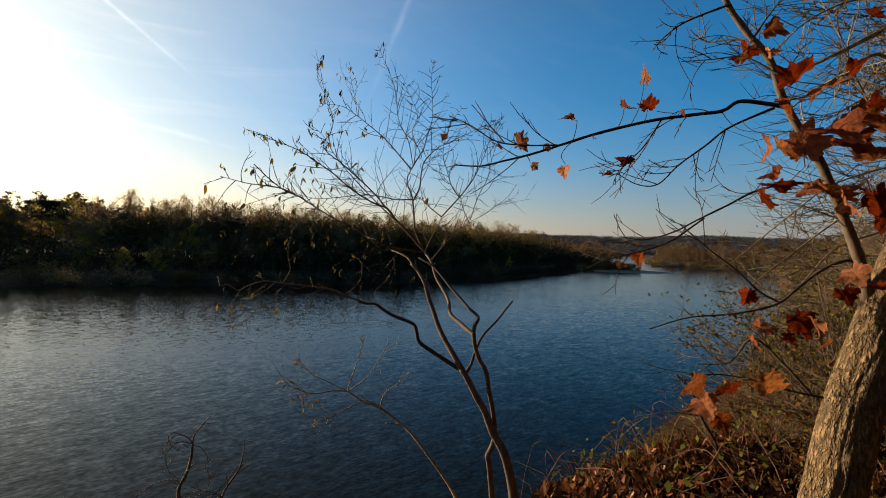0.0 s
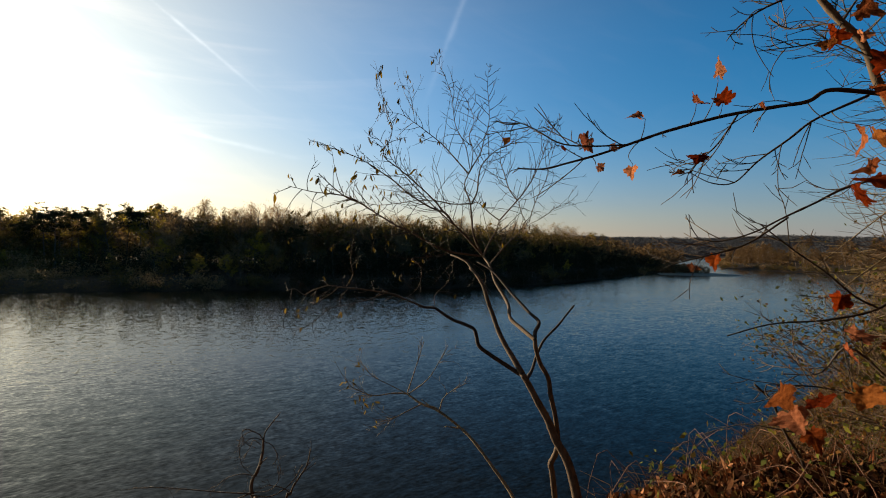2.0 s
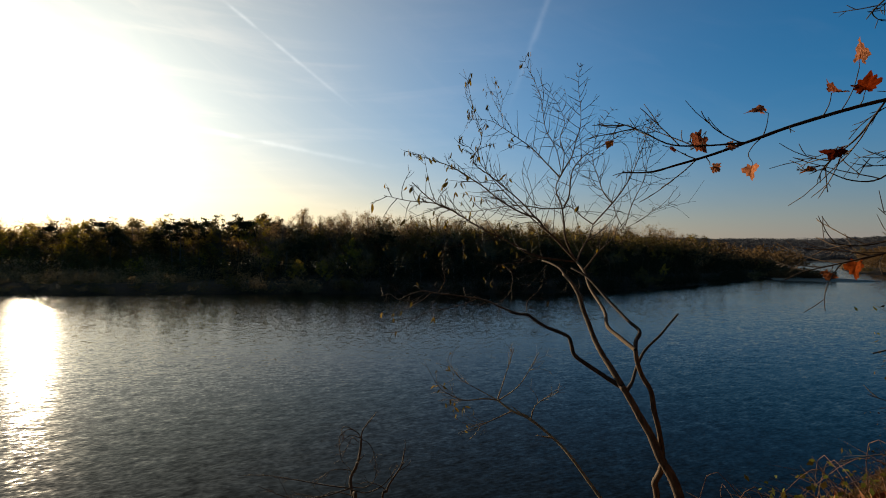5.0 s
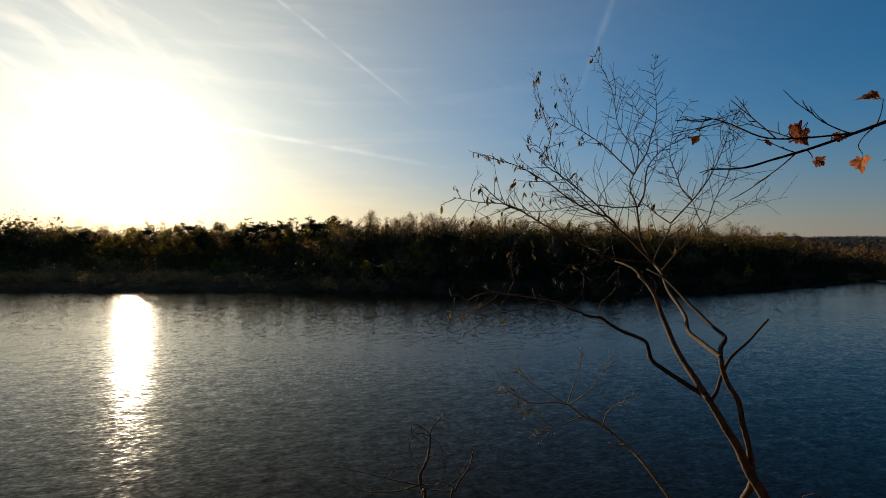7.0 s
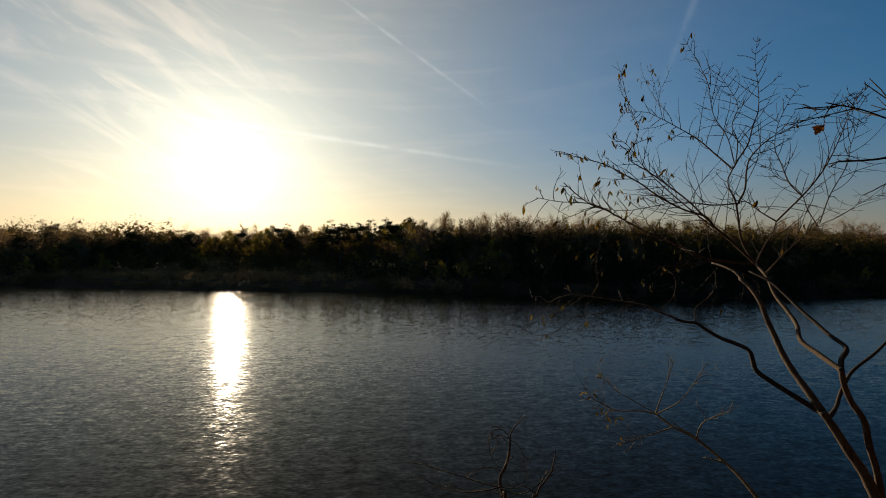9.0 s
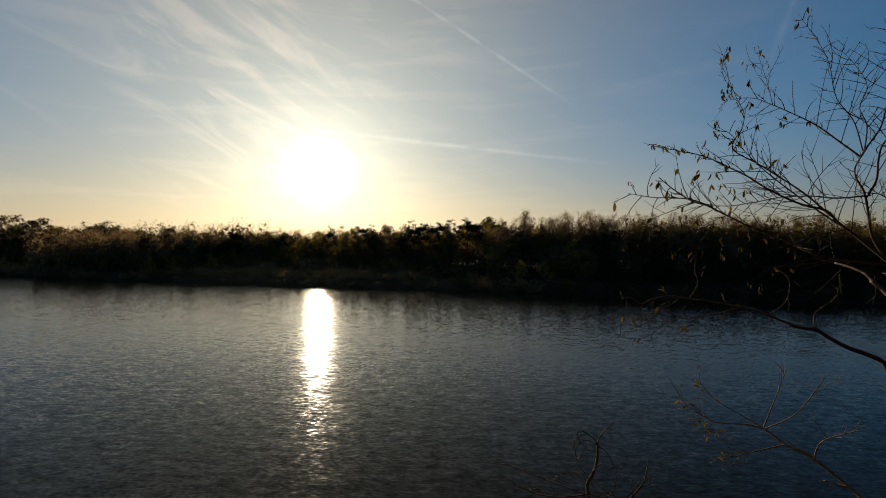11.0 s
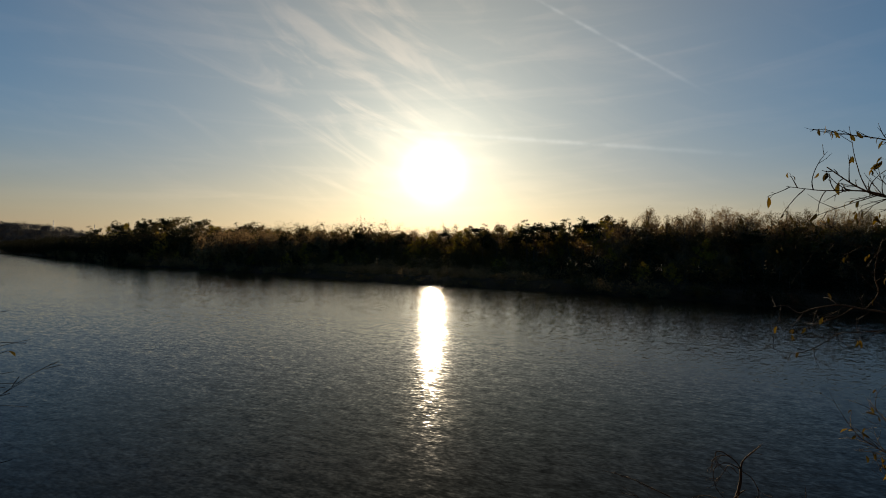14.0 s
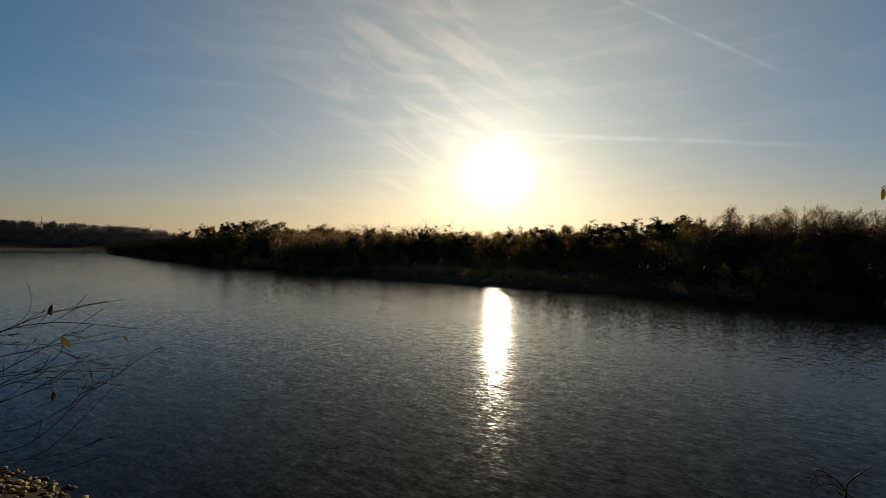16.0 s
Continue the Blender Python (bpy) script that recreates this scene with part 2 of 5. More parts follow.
def make_water():
    m, n, l, b = material("river_water", 0.088, 0.18)
    b.inputs["IOR"].default_value = 1.33
    b.inputs["Specular Tint"].default_value = (1.0, 0.93, 0.74, 1)   # brownish river water; the warm tint also takes blue out of the mirrored sky
    big = noise_tex(n, l, 0.05, 3, stretch=(1.0, 0.45, 1))
    l.new(ramp(n, l, big, [(0.3, (0.0032, 0.0036, 0.0016)), (0.7, (0.0045, 0.0052, 0.0024))]), b.inputs["Base Color"])
    # slopes of the ripples at four scales, added up and turned into a normal
    c = n.new("ShaderNodeTexCoord").outputs["Object"]
    calm = ramp(n, l, noise_tex(n, l, 0.07, 4, 0.6, stretch=(0.5, 1.8, 1)), [(0.32, (0.75,) * 3), (0.68, (1.25,) * 3)])
    total = None
    # the wind blows across the river: long crests, steep along the wind and gentle along the crest
    wind, crest = way(WIND, 0), way(WIND - 90, 0)
    for scale, steep, detail in ((0.5, 0.02, 2), (1.3, 0.10, 2), (3.5, 0.20, 2), (10.0, 0.21, 1)):
        mp = n.new("ShaderNodeMapping")
        mp.vector_type = "TEXTURE"
        mp.inputs["Scale"].default_value = (1.7, 0.85, 1)
        mp.inputs["Rotation"].default_value = (0, 0, radians(WIND))
        l.new(c, mp.inputs[0])
        t = n.new("ShaderNodeTexNoise")
        t.inputs["Scale"].default_value, t.inputs["Detail"].default_value = scale, detail
        l.new(mp.outputs[0], t.inputs["Vector"])
        sp = n.new("ShaderNodeSeparateColor")
        l.new(t.outputs["Color"], sp.inputs[0])
        v = None
        for chan, axis, k in ((0, wind, steep), (1, crest, steep * 0.55)):
            q = n.new("ShaderNodeMath")
            q.operation = "MULTIPLY_ADD"
            l.new(sp.outputs[chan], q.inputs[0])
            q.inputs[1].default_value, q.inputs[2].default_value = k, -k / 2
            e = n.new("ShaderNodeVectorMath")
            e.operation = "SCALE"
            e.inputs[0].default_value = axis
            l.new(q.outputs[0], e.inputs["Scale"])
            if v:
                w = n.new("ShaderNodeVectorMath")
                l.new(v.outputs[0], w.inputs[0])
                l.new(e.outputs[0], w.inputs[1])
                v = w
            else:
                v = e
        if total:
            w = n.new("ShaderNodeVectorMath")
            l.new(total, w.inputs[0])
            l.new(v.outputs[0], w.inputs[1])
            total = w.outputs[0]
        else:
            total = v.outputs[0]
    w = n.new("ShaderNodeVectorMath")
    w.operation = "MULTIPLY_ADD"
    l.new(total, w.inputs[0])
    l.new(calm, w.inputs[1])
    w.inputs[2].default_value = tuple(Vector((0, 0, 1)) - wind * 0.021)   # normals tilted towards the near bank, so the water mirrors higher sky
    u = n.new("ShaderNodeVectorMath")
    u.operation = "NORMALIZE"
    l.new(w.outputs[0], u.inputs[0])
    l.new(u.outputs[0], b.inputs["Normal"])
    return m


def make_ground():
    m, n, l, b = material("leaf_strewn_soil", 0.95, 0.1)
    f = noise_tex(n, l, 18, 6, 0.7)
    g = noise_tex(n, l, 1.1, 4)
    mixn = n.new("ShaderNodeMix")
    mixn.data_type = "RGBA"
    l.new(g, mixn.inputs[0])
    l.new(ramp(n, l, f, [(0.3, (0.007, 0.005, 0.004)), (0.6, (0.024, 0.014, 0.008)), (0.8, (0.06, 0.034, 0.016))]), mixn.inputs[6])
    l.new(ramp(n, l, f, [(0.3, (0.012, 0.010, 0.005)), (0.75, (0.045, 0.034, 0.014))]), mixn.inputs[7])
    l.new(mixn.outputs[2], b.inputs["Base Color"])
    bump(n, l, b, f, 0.8, 0.03)
    return m


def make_stone(name, stops, scale):
    m, n, l, b = material(name, 0.75, 0.3)
    r = n.new("ShaderNodeObjectInfo").outputs["Random"]
    mixn = n.new("ShaderNodeMix")
    mixn.data_type, mixn.blend_type = "RGBA", "MULTIPLY"
    mixn.inputs[0].default_value = 0.6
    l.new(ramp(n, l, r, stops), mixn.inputs[6])
    f = noise_tex(n, l, scale, 5)
    l.new(ramp(n, l, f, [(0.3, (0.5, 0.5, 0.48)), (0.7, (1, 1, 1))]), mixn.inputs[7])
    l.new(mixn.outputs[2], b.inputs["Base Color"])
    bump(n, l, b, f, 0.5, 0.01)
    return m


WATER, SOIL = make_water(), make_ground()
PEBBLE = make_stone("river_pebble", [(0.0, (0.018, 0.013, 0.006)), (0.45, (0.10, 0.070, 0.020)), (0.75, (0.27, 0.17, 0.035)), (1.0, (0.46, 0.31, 0.075))], 14)
GRAVEL = make_stone("gravel_bar", [(0.0, (0.10, 0.10, 0.075)), (1.0, (0.15, 0.145, 0.11))], 1.5)
STEEL, _n, _l, _b = material("grey_galvanised_steel", 0.5, 0.5)
_b.inputs["Base Color"].default_value, _b.inputs["Metallic"].default_value = (0.30, 0.30, 0.31, 1), 0.6


# ---------------------------------------------------------------- mesh helpers
class Buf:
    """Vertices and faces of one mesh in the making."""

    def __init__(self):
        self.v, self.f, self.n = [], [], 0

    def add(self, verts, faces):
        verts = np.asarray(verts, dtype=float).reshape(-1, 3)
        faces = np.asarray(faces, dtype=int)
        self.v.append(verts)
        self.f += (faces + self.n).tolist()
        self.n += len(verts)

    def tube(self, pts, radii, sides=6, cap=True):
        P = np.asarray([tuple(p) for p in pts], dtype=float)
        k = len(P)
        R = np.asarray(radii, dtype=float)
        T = np.gradient(P, axis=0)
        T /= np.maximum(np.linalg.norm(T, axis=1, keepdims=True), 1e-9)
        ref = np.array((0.0, 0.0, 1.0)) if abs(T[:, 2].mean()) < 0.85 else np.array((1.0, 0.0, 0.0))
        U = np.cross(T, ref)
        U /= np.maximum(np.linalg.norm(U, axis=1, keepdims=True), 1e-9)
        W = np.cross(T, U)
        a = np.linspace(0, 2 * np.pi, sides, endpoint=False)
        ring = np.cos(a)[None, :, None] * U[:, None] + np.sin(a)[None, :, None] * W[:, None]
        V = (P[:, None] + ring * R[:, None, None]).reshape(-1, 3)
        i = np.arange(k - 1)[:, None] * sides
        j = np.arange(sides)[None, :]
        jj = (j + 1) % sides
        F = np.stack([i + j, i + jj, i + sides + jj, i + sides + j], -1).reshape(-1, 4)
        first = self.n
        self.add(V, F)
        if cap and R[-1] > 0.004:
            self.f.append([self.n - sides + q for q in range(sides)])
        return first

    def leaves(self, centres, size, rng, long=1.6, droop=0.0):
        """One small pointed leaf at each centre, turned at random."""
        C = np.asarray(centres, dtype=float).reshape(-1, 3)
        m = len(C)
        d = rng.normal(size=(m, 3))
        d[:, 2] -= droop
        d /= np.linalg.norm(d, axis=1, keepdims=True)
        s = np.cross(d, rng.normal(size=(m, 3)))
        s /= np.maximum(np.linalg.norm(s, axis=1, keepdims=True), 1e-9)
        q = (size * rng.uniform(0.6, 1.4, m))[:, None]
        V = np.stack([C - d * q * long / 2, C + s * q * 0.4 - d * q * 0.1, C + d * q * long / 2, C - s * q * 0.4 - d * q * 0.1], 1)
        self.add(V.reshape(-1, 3), np.arange(m * 4).reshape(-1, 4))

    def mesh(self, name, mat, smooth=True):
        me = bpy.data.meshes.new(name)
        me.from_pydata(np.concatenate(self.v).tolist() if self.v else [], [], self.f)
        me.materials.append(mat)
        if smooth:
            me.shade_smooth()
        return me


def part(name, buf, mat, parent, label="", smooth=True):
    """One mesh object under a thing or under a part."""
    ob = new(name, buf.mesh(name, mat, smooth) if isinstance(buf, Buf) else buf)
    ob.parent = parent
    return tagged(ob, label)


def empty(name, at=(0, 0, 0)):
    ob = new(name)
    ob.location = at
    ob.empty_display_size = 0.2
    return ob


def spline(pts, n):
    """n points of a smooth curve through pts."""
    P = np.asarray(pts, dtype=float)
    Q = np.vstack([2 * P[0] - P[1], P, 2 * P[-1] - P[-2]])
    out = []
    for u in np.linspace(0, len(P) - 1 - 1e-6, n):
        i = int(u)
        t = u - i
        a, b, c, d = Q[i:i + 4]
        out.append(0.5 * (2 * b + (c - a) * t + (2 * a - 5 * b + 4 * c - d) * t * t + (3 * b - a - 3 * c + d) * t ** 3))
    return np.array(out)


def unit(v):
    v = np.asarray(v, dtype=float)
    return v / max(np.linalg.norm(v), 1e-9)


def twig(buf, p, d, length, r, rng, depth, tips, lift=0.15, wob=0.22, sides=4, seg=5, kids=4, spread=0.8):
    """A crooked twig that carries smaller ones; the ends are put into tips."""
    p, d = np.array(p, dtype=float), unit(d)
    pts = [p]
    for _ in range(seg):
        d = unit(d + rng.normal(size=3) * wob + np.array((0, 0, lift)))
        p = p + d * length / seg
        pts.append(p)
    buf.tube(pts, np.linspace(r, max(r * 0.35, 0.0008), seg + 1), sides, False)
    tips.append((p, d))
    if depth > 0:
        for k in range(kids):
            i = rng.integers(1, seg + 1)
            e = unit(pts[i] - pts[i - 1])
            side = unit(np.cross(e, rng.normal(size=3)))
            twig(buf, pts[i] - (pts[i] - pts[i - 1]) * rng.uniform(0, 0.9), e + side * spread, length * rng.uniform(0.3, 0.6), r * 0.55, rng, depth - 1, tips,
                 lift, wob, max(3, sides - 1), max(3, seg - 1), kids, spread)


# ---------------------------------------------------------------- the land
FAR_SHORE = [(-3000, 900), (-900, 200), (-760, 0), (-640, -112), (-202, -1), (-135, 28), (-92, 40), (-75, 48), (-62, 56), (-43, 64), (-20, 72), (-3, 82),
             (10, 93), (33, 128), (55, 168), (78, 215), (98, 275), (118, 340), (165, 460), (270, 700), (336, 860), (336, 4500), (-4500, 4500)]
NEAR_SHORE = [(4500, 4500), (337, 4500), (337, 860), (330, 700), (212, 470), (140, 330), (100, 228), (103, 190), (102, 155), (88, 122), (45, 62), (20, 29), (9, 18), (3.5, 11.5),
              (0, 7.8), (-6, 3.2), (-10.5, -0.8), (-13.3, -2.7), (-14.9, -3.5), (-16.6, -5.4), (-30, -25), (-80, -60), (-300, -190), (-640, -262), (-800, -240), (-880, -90), (-1020, 60), (-3000, 500),
              (-4500, 600), (-4500, -4500), (4500, -4500)]
BAR = [(47, 147), (56, 142), (65, 141), (72, 147), (69, 157), (60, 168), (51, 163)]


def land(X, Y, poly):
    """Signed metres from the shore of a piece of land, positive on it."""
    P = np.array(poly, dtype=float)
    inside = np.zeros(X.shape, dtype=bool)
    best = np.full(X.shape, 1e9)
    for (x0, y0), (x1, y1) in zip(P, np.roll(P, -1, axis=0)):
        ex, ey = x1 - x0, y1 - y0
        t = np.clip(((X - x0) * ex + (Y - y0) * ey) / (ex * ex + ey * ey), 0, 1)
        best = np.minimum(best, np.hypot(X - x0 - t * ex, Y - y0 - t * ey))
        cross = ((y0 > Y) != (y1 > Y)) & (X < ex * (Y - y0) / (ey if ey else 1e-9) + x0)
        inside ^= cross
    return np.where(inside, best, -best)


def step(v, a, b):
    t = np.clip((v - a) / (b - a), 0, 1)
    return t * t * (3 - 2 * t)


def lumps(X, Y, s, seed):
    """Gentle unevenness of the ground, about -1 to 1."""
    k = np.random.default_rng(seed).uniform(0, 6.28, 8)
    return (np.sin(X / s + k[0]) * np.cos(Y / s * 1.3 + k[1]) + 0.5 * np.sin(X / s * 2.3 + Y / s * 1.7 + k[2]) + 0.3 * np.cos(X / s * 4.1 - Y / s * 3.7 + k[3])) / 1.8


def ground_height(X, Y):
    X, Y = np.asarray(X, dtype=float), np.asarray(Y, dtype=float)
    a, b, c = land(X, Y, FAR_SHORE), land(X, Y, NEAR_SHORE), land(X, Y, BAR)
    r = np.hypot(X, Y)
    # near bank: a steep slope, steeper and fuller on the right, with a cobble beach on the left
    full = 6.2 - (1.75 - 0.8 * step(X, 1.5, 4.0)) * step(X - 0.35 * Y, -1.2, -0.4)
    beach = step(-X, 4, 9)
    nb = 4.35 * step(b, 0.9 * beach, full + beach) + 0.35 * np.clip(b, 0, 1) * beach
    nb = np.where(r > 40, 0.5 + 3.0 * step(b, 0, 25), nb)
    nb = nb + 0.10 * lumps(X, Y, 0.9, 1) * step(b, 0.2, 2) * step(r, 1, 2.5)
    nb = nb + 66 * step(Y, 900, 1500) * (0.8 + 0.2 * lumps(X, Y, 300, 4))
    nb = nb + 37 * step(b, 40, 260) * step(-X, 600, 800)
    fb = 1.2 * step(a, 0, 6) + 1.2 * step(a, 10, 60) + 0.4 * lumps(X, Y, 11, 2) * step(a, 8, 20)
    fb = fb + 66 * step(Y, 900, 1500) * (0.8 + 0.2 * lumps(X, Y, 300, 4))
    low = -np.minimum(2.5, 0.35 * np.minimum(np.minimum(-a, -b), -c))
    z = np.where(a > 0, fb, np.where(b > 0, nb, low))
    z = np.where(c > 0, 0.35 * step(c, 0, 7), z)
    return z


def ground_at(x, y):
    return float(ground_height(np.array([x]), np.array([y]))[0])


def polar_sheet(rings, spokes):
    ang = np.linspace(0, 2 * np.pi, spokes, endpoint=False)
    X = np.concatenate([[0], (rings[:, None] * np.cos(ang)).ravel()])
    Y = np.concatenate([[0], (rings[:, None] * np.sin(ang)).ravel()])
    i = np.arange(len(rings) - 1)[:, None] * spokes + 1
    j = np.arange(spokes)[None, :]
    jj = (j + 1) % spokes
    F = np.stack([i + j, i + spokes + j, i + spokes + jj, i + jj], -1).reshape(-1, 4).tolist()
    F += [[0, 1 + k, 1 + (k + 1) % spokes] for k in range(spokes)]
    return X, Y, F


rings = np.concatenate([np.arange(0.4, 14, 0.22), 14 * 1.045 ** np.arange(0, 128)])
gx, gy, gf = polar_sheet(rings[rings < 4200], 400)
gm = bpy.data.meshes.new("ground")
gm.from_pydata(np.stack([gx, gy, ground_height(gx, gy)], 1).tolist(), [], gf)
gm.materials.append(SOIL)
gm.shade_smooth()
tagged(new("ground", gm), "brown leaf-strewn river banks and low wooded land", "ground", kind="structure")

wx, wy, wf = polar_sheet(np.concatenate([[3.0], 6 * 1.35 ** np.arange(0, 22)]), 96)
wm = bpy.data.meshes.new("water")
wm.from_pydata(np.stack([wx, wy, 0 * wx], 1).tolist(), [], wf)
wm.materials.append(WATER)
tagged(new("water", wm), "wide rippled river mirroring the evening sky", "river", kind="structure")

bb = Buf()
P = np.array(BAR, dtype=float)
mid = P.mean(axis=0)
ringz = [(1.0, -0.1), (0.8, 0.25), (0.5, 0.45), (0.2, 0.5)]
V = [(*(mid + (p - mid) * s), z) for s, z in ringz for p in spline(np.vstack([P, P[:1]]), 36)[:-1]]
F = [[i * 35 + j, i * 35 + (j + 1) % 35, (i + 1) * 35 + (j + 1) % 35, (i + 1) * 35 + j] for i in range(3) for j in range(35)]
F.append([105 + j for j in range(35)])
bb.add(V, F[:-1])
bb.f.append(F[-1])
tagged(new("gravel_bar", bb.mesh("gravel_bar", GRAVEL)), "pale low gravel bar lying in the river", "gravel bar", kind="structure")


# ---------------------------------------------------------------- far trees
def ball(rng, n, size):
    """n places within a ball that is flattened to size, denser towards its rim."""
    g = rng.normal(size=(n, 3))
    g /= np.maximum(np.linalg.norm(g, axis=1, keepdims=True), 1e-6)
    return g * rng.uniform(0.1, 1.0, n)[:, None] ** 0.45 * np.array(size)


def far_tree(kind, seed, height):
    """Meshes of a tree that stands at the origin: trunk and crown."""
    rng = np.random.default_rng(seed)
    wood, crown, tips = Buf(), Buf(), []
    lean = rng.normal(size=2) * 0.05
    n = 7
    axis = [np.array((lean[0] * z + rng.normal() * 0.08, lean[1] * z + rng.normal() * 0.08, z - 0.3)) for z in np.linspace(0, height * (0.8 if kind != "pine" else 0.9), n)]
    r0 = height * 0.013
    wood.tube(axis, np.linspace(r0, r0 * 0.25, n), 6, False)
    lo = {"bare": 0.25, "leafy": 0.15, "pine": 0.62, "poplar": 0.2}[kind]
    limbs = {"bare": 15, "leafy": 14, "pine": 12, "poplar": 18}[kind]
    for k in range(limbs):
        f = lo + (0.97 - lo) * (k + rng.random()) / limbs
        u = f * (n - 1)
        i = min(int(u), n - 2)
        p = axis[i] + (axis[i + 1] - axis[i]) * (u - i)
        a = rng.uniform(0, 6.283)
        rise = {"bare": 0.9, "leafy": 0.5, "pine": 0.15, "poplar": 2.2}[kind]
        length = height * {"bare": 0.36, "leafy": 0.30, "pine": 0.24, "poplar": 0.22}[kind] * (1.25 - 0.75 * f) * rng.uniform(0.7, 1.25)
        if kind == "pine":
            length = height * 0.22 * rng.uniform(0.6, 1.2)
        twig(wood, p, (math.cos(a), math.sin(a), rise), length, r0 * (0.24 if kind in ("bare", "poplar") else 0.42), rng, 2 if kind in ("bare", "poplar") else 1, tips, 0.12, 0.16, 3, 3, 4, 0.75)
    T = np.array([t for t, _ in tips])
    if kind in ("bare", "poplar"):
        pick = T[rng.random(len(T)) < 0.9]
        C = np.repeat(pick, 6, axis=0)
        C = C + rng.normal(size=C.shape) * 0.26
        # the finest twigs, as thin slivers
        crown.leaves(C, 0.042, rng, 13.0, -0.8)
    elif kind == "leafy":
        C = np.repeat(T, 30, axis=0)
        C = C + ball(rng, len(C), (0.85, 0.85, 0.70))
        crown.leaves(C, 0.15, rng, 1.6)
        # the closed inside of the crown
        C = np.repeat(T, 5, axis=0)
        crown.leaves(C + ball(rng, len(C), (0.5, 0.5, 0.45)), 0.42, rng, 1.3)
    else:
        # needles in flattened clumps at the ends of the limbs, and a rounded cap
        C = np.repeat(T, 20, axis=0)
        C = C + ball(rng, len(C), (0.80, 0.80, 0.42))
        cap = ball(rng, 520, (1.75, 1.75, 0.85)) + axis[-1] - np.array((0, 0, 0.4))
        crown.leaves(np.vstack([C, cap]), 0.17, rng, 1.8)
        C = np.repeat(T, 4, axis=0)
        crown.leaves(np.vstack([C + ball(rng, len(C), (0.5, 0.5, 0.22)), ball(rng, 120, (1.2, 1.2, 0.5)) + axis[-1] - np.array((0, 0, 0.4))]), 0.40, rng, 1.3)
    return wood, crown


def far_bush(seed, height):
    rng = np.random.default_rng(seed)
    wood, crown, tips = Buf(), Buf(), []
    for k in range(9):
        a = rng.uniform(0, 6.283)
        twig(wood, (rng.normal() * 0.2, rng.normal() * 0.2, -0.2), (math.cos(a) * 0.9, math.sin(a) * 0.9, 1.0), height * rng.uniform(0.7, 1.1), 0.03, rng, 1, tips, 0.02, 0.2, 3, 4, 5, 0.8)
    T = np.array([t for t, _ in tips])
    C = np.repeat(T, 15, axis=0)
    C = C + ball(rng, len(C), (0.65, 0.65, 0.55)) - np.array((0, 0, 0.25))
    crown.leaves(C, 0.17, rng, 1.7)
    return wood, crown


def tree_models(kind, seeds, height, crown_mats, name, label, category):
    out = []
    for q, s in enumerate(seeds):
        w, c = far_bush(s, height) if kind == "bush" else far_tree(kind, s, height * (0.92 + 0.16 * (q % 2)))
        out.append((w.mesh(name + "_trunk", BARK_FAR), [c.mesh(name + "_crown", mt, False) for mt in crown_mats], name, label, category))
    return out


BARE = tree_models("bare", (11, 12, 13), 12.5, [FAR_BROWN, FAR_OLIVE], "bare_tree", "leafless brown tree on the far wooded bank", "tree")
POPLAR = tree_models("poplar", (21, 22), 14.5, [FAR_OLIVE, FAR_BROWN], "poplar", "tall slender leafless poplar above the far wood", "tree")
LEAFY = tree_models("leafy", (31, 32, 33), 11.0, [FAR_OLIVE, FAR_YELLOW, FAR_OLIVE], "leafy_tree", "olive and yellow autumn tree on the far bank", "tree")
ROUND = tree_models("leafy", (34, 35, 36), 11.0, [FAR_UMBER], "round_tree", "round brown autumn tree on the shore upstream", "tree")
AUTUMN = [(w, c, "autumn_tree", "yellow-brown autumn tree in the far wood", k) for w, c, _, _, k in LEAFY]
PINE = tree_models("pine", (41, 42), 12.5, [FAR_PINE], "pine_tree", "dark umbrella-crowned pine on the far bank", "tree")
# crowns coloured dark for the shade at the foot of the wood
SHADED_TREE = tree_models("leafy", (37, 38), 11.0, [FAR_DARK], "shaded_tree", "tree low on the far bank, shade put into its dark crown", "tree")
DARK_BUSH = tree_models("bush", (54, 55), 2.6, [FAR_DARK], "dark_bush", "bush hanging over the far water, shade put into its dark leaves", "bush")
BUSH = tree_models("bush", (51, 52, 53), 2.6, [FAR_BROWN, FAR_OLIVE], "bush", "low brown bush at the far water's edge", "bush")


def plant(models, rng, x, y, scale, sink=0.0, group="trees of the far bank", words=""):
    wood, crowns, name, label, category = models[rng.integers(len(models))]
    root = empty(name, (x, y, ground_at(x, y) - sink))
    root.rotation_euler = (0, 0, rng.uniform(0, 6.283))
    root.scale = (scale * rng.uniform(0.9, 1.15), scale * rng.uniform(0.9, 1.15), scale)
    tagged(root, words or label, category, group)
    part("trunk", wood, None, root)
    part("crown", crowns[rng.integers(len(crowns))], None, root)
    return root


def along(poly, lo, hi):
    """Places every metre along a shore from corner lo to corner hi, with the landward normal."""
    out = []
    for (x0, y0), (x1, y1) in zip(poly[lo:hi], poly[lo + 1:hi + 1]):
        L = math.hypot(x1 - x0, y1 - y0)
        for s in np.arange(0, L, 1.0):
            out.append((x0 + (x1 - x0) * s / L, y0 + (y1 - y0) * s / L, -(y1 - y0) / L, (x1 - x0) / L))
    return out


def skyline(x, y):
    """The height above its foot that a tree may have to reach the wood's even top line."""
    az = math.degrees(math.atan2(-x, y))
    rise = np.interp(az, (-20, -14, -10, -5, 5, 19, 32, 43, 50, 58, 70, 75, 78, 84, 88, 92), (1.2, 1.9, 3.1, 3.9, 4.2, 5.1, 5.4, 4.4, 3.9, 3.2, 2.7, 2.9, 3.3, 3.6, 3.5, 2.7))
    return EYE + math.hypot(x, y) * math.tan(radians(float(rise))) - ground_at(x, y)


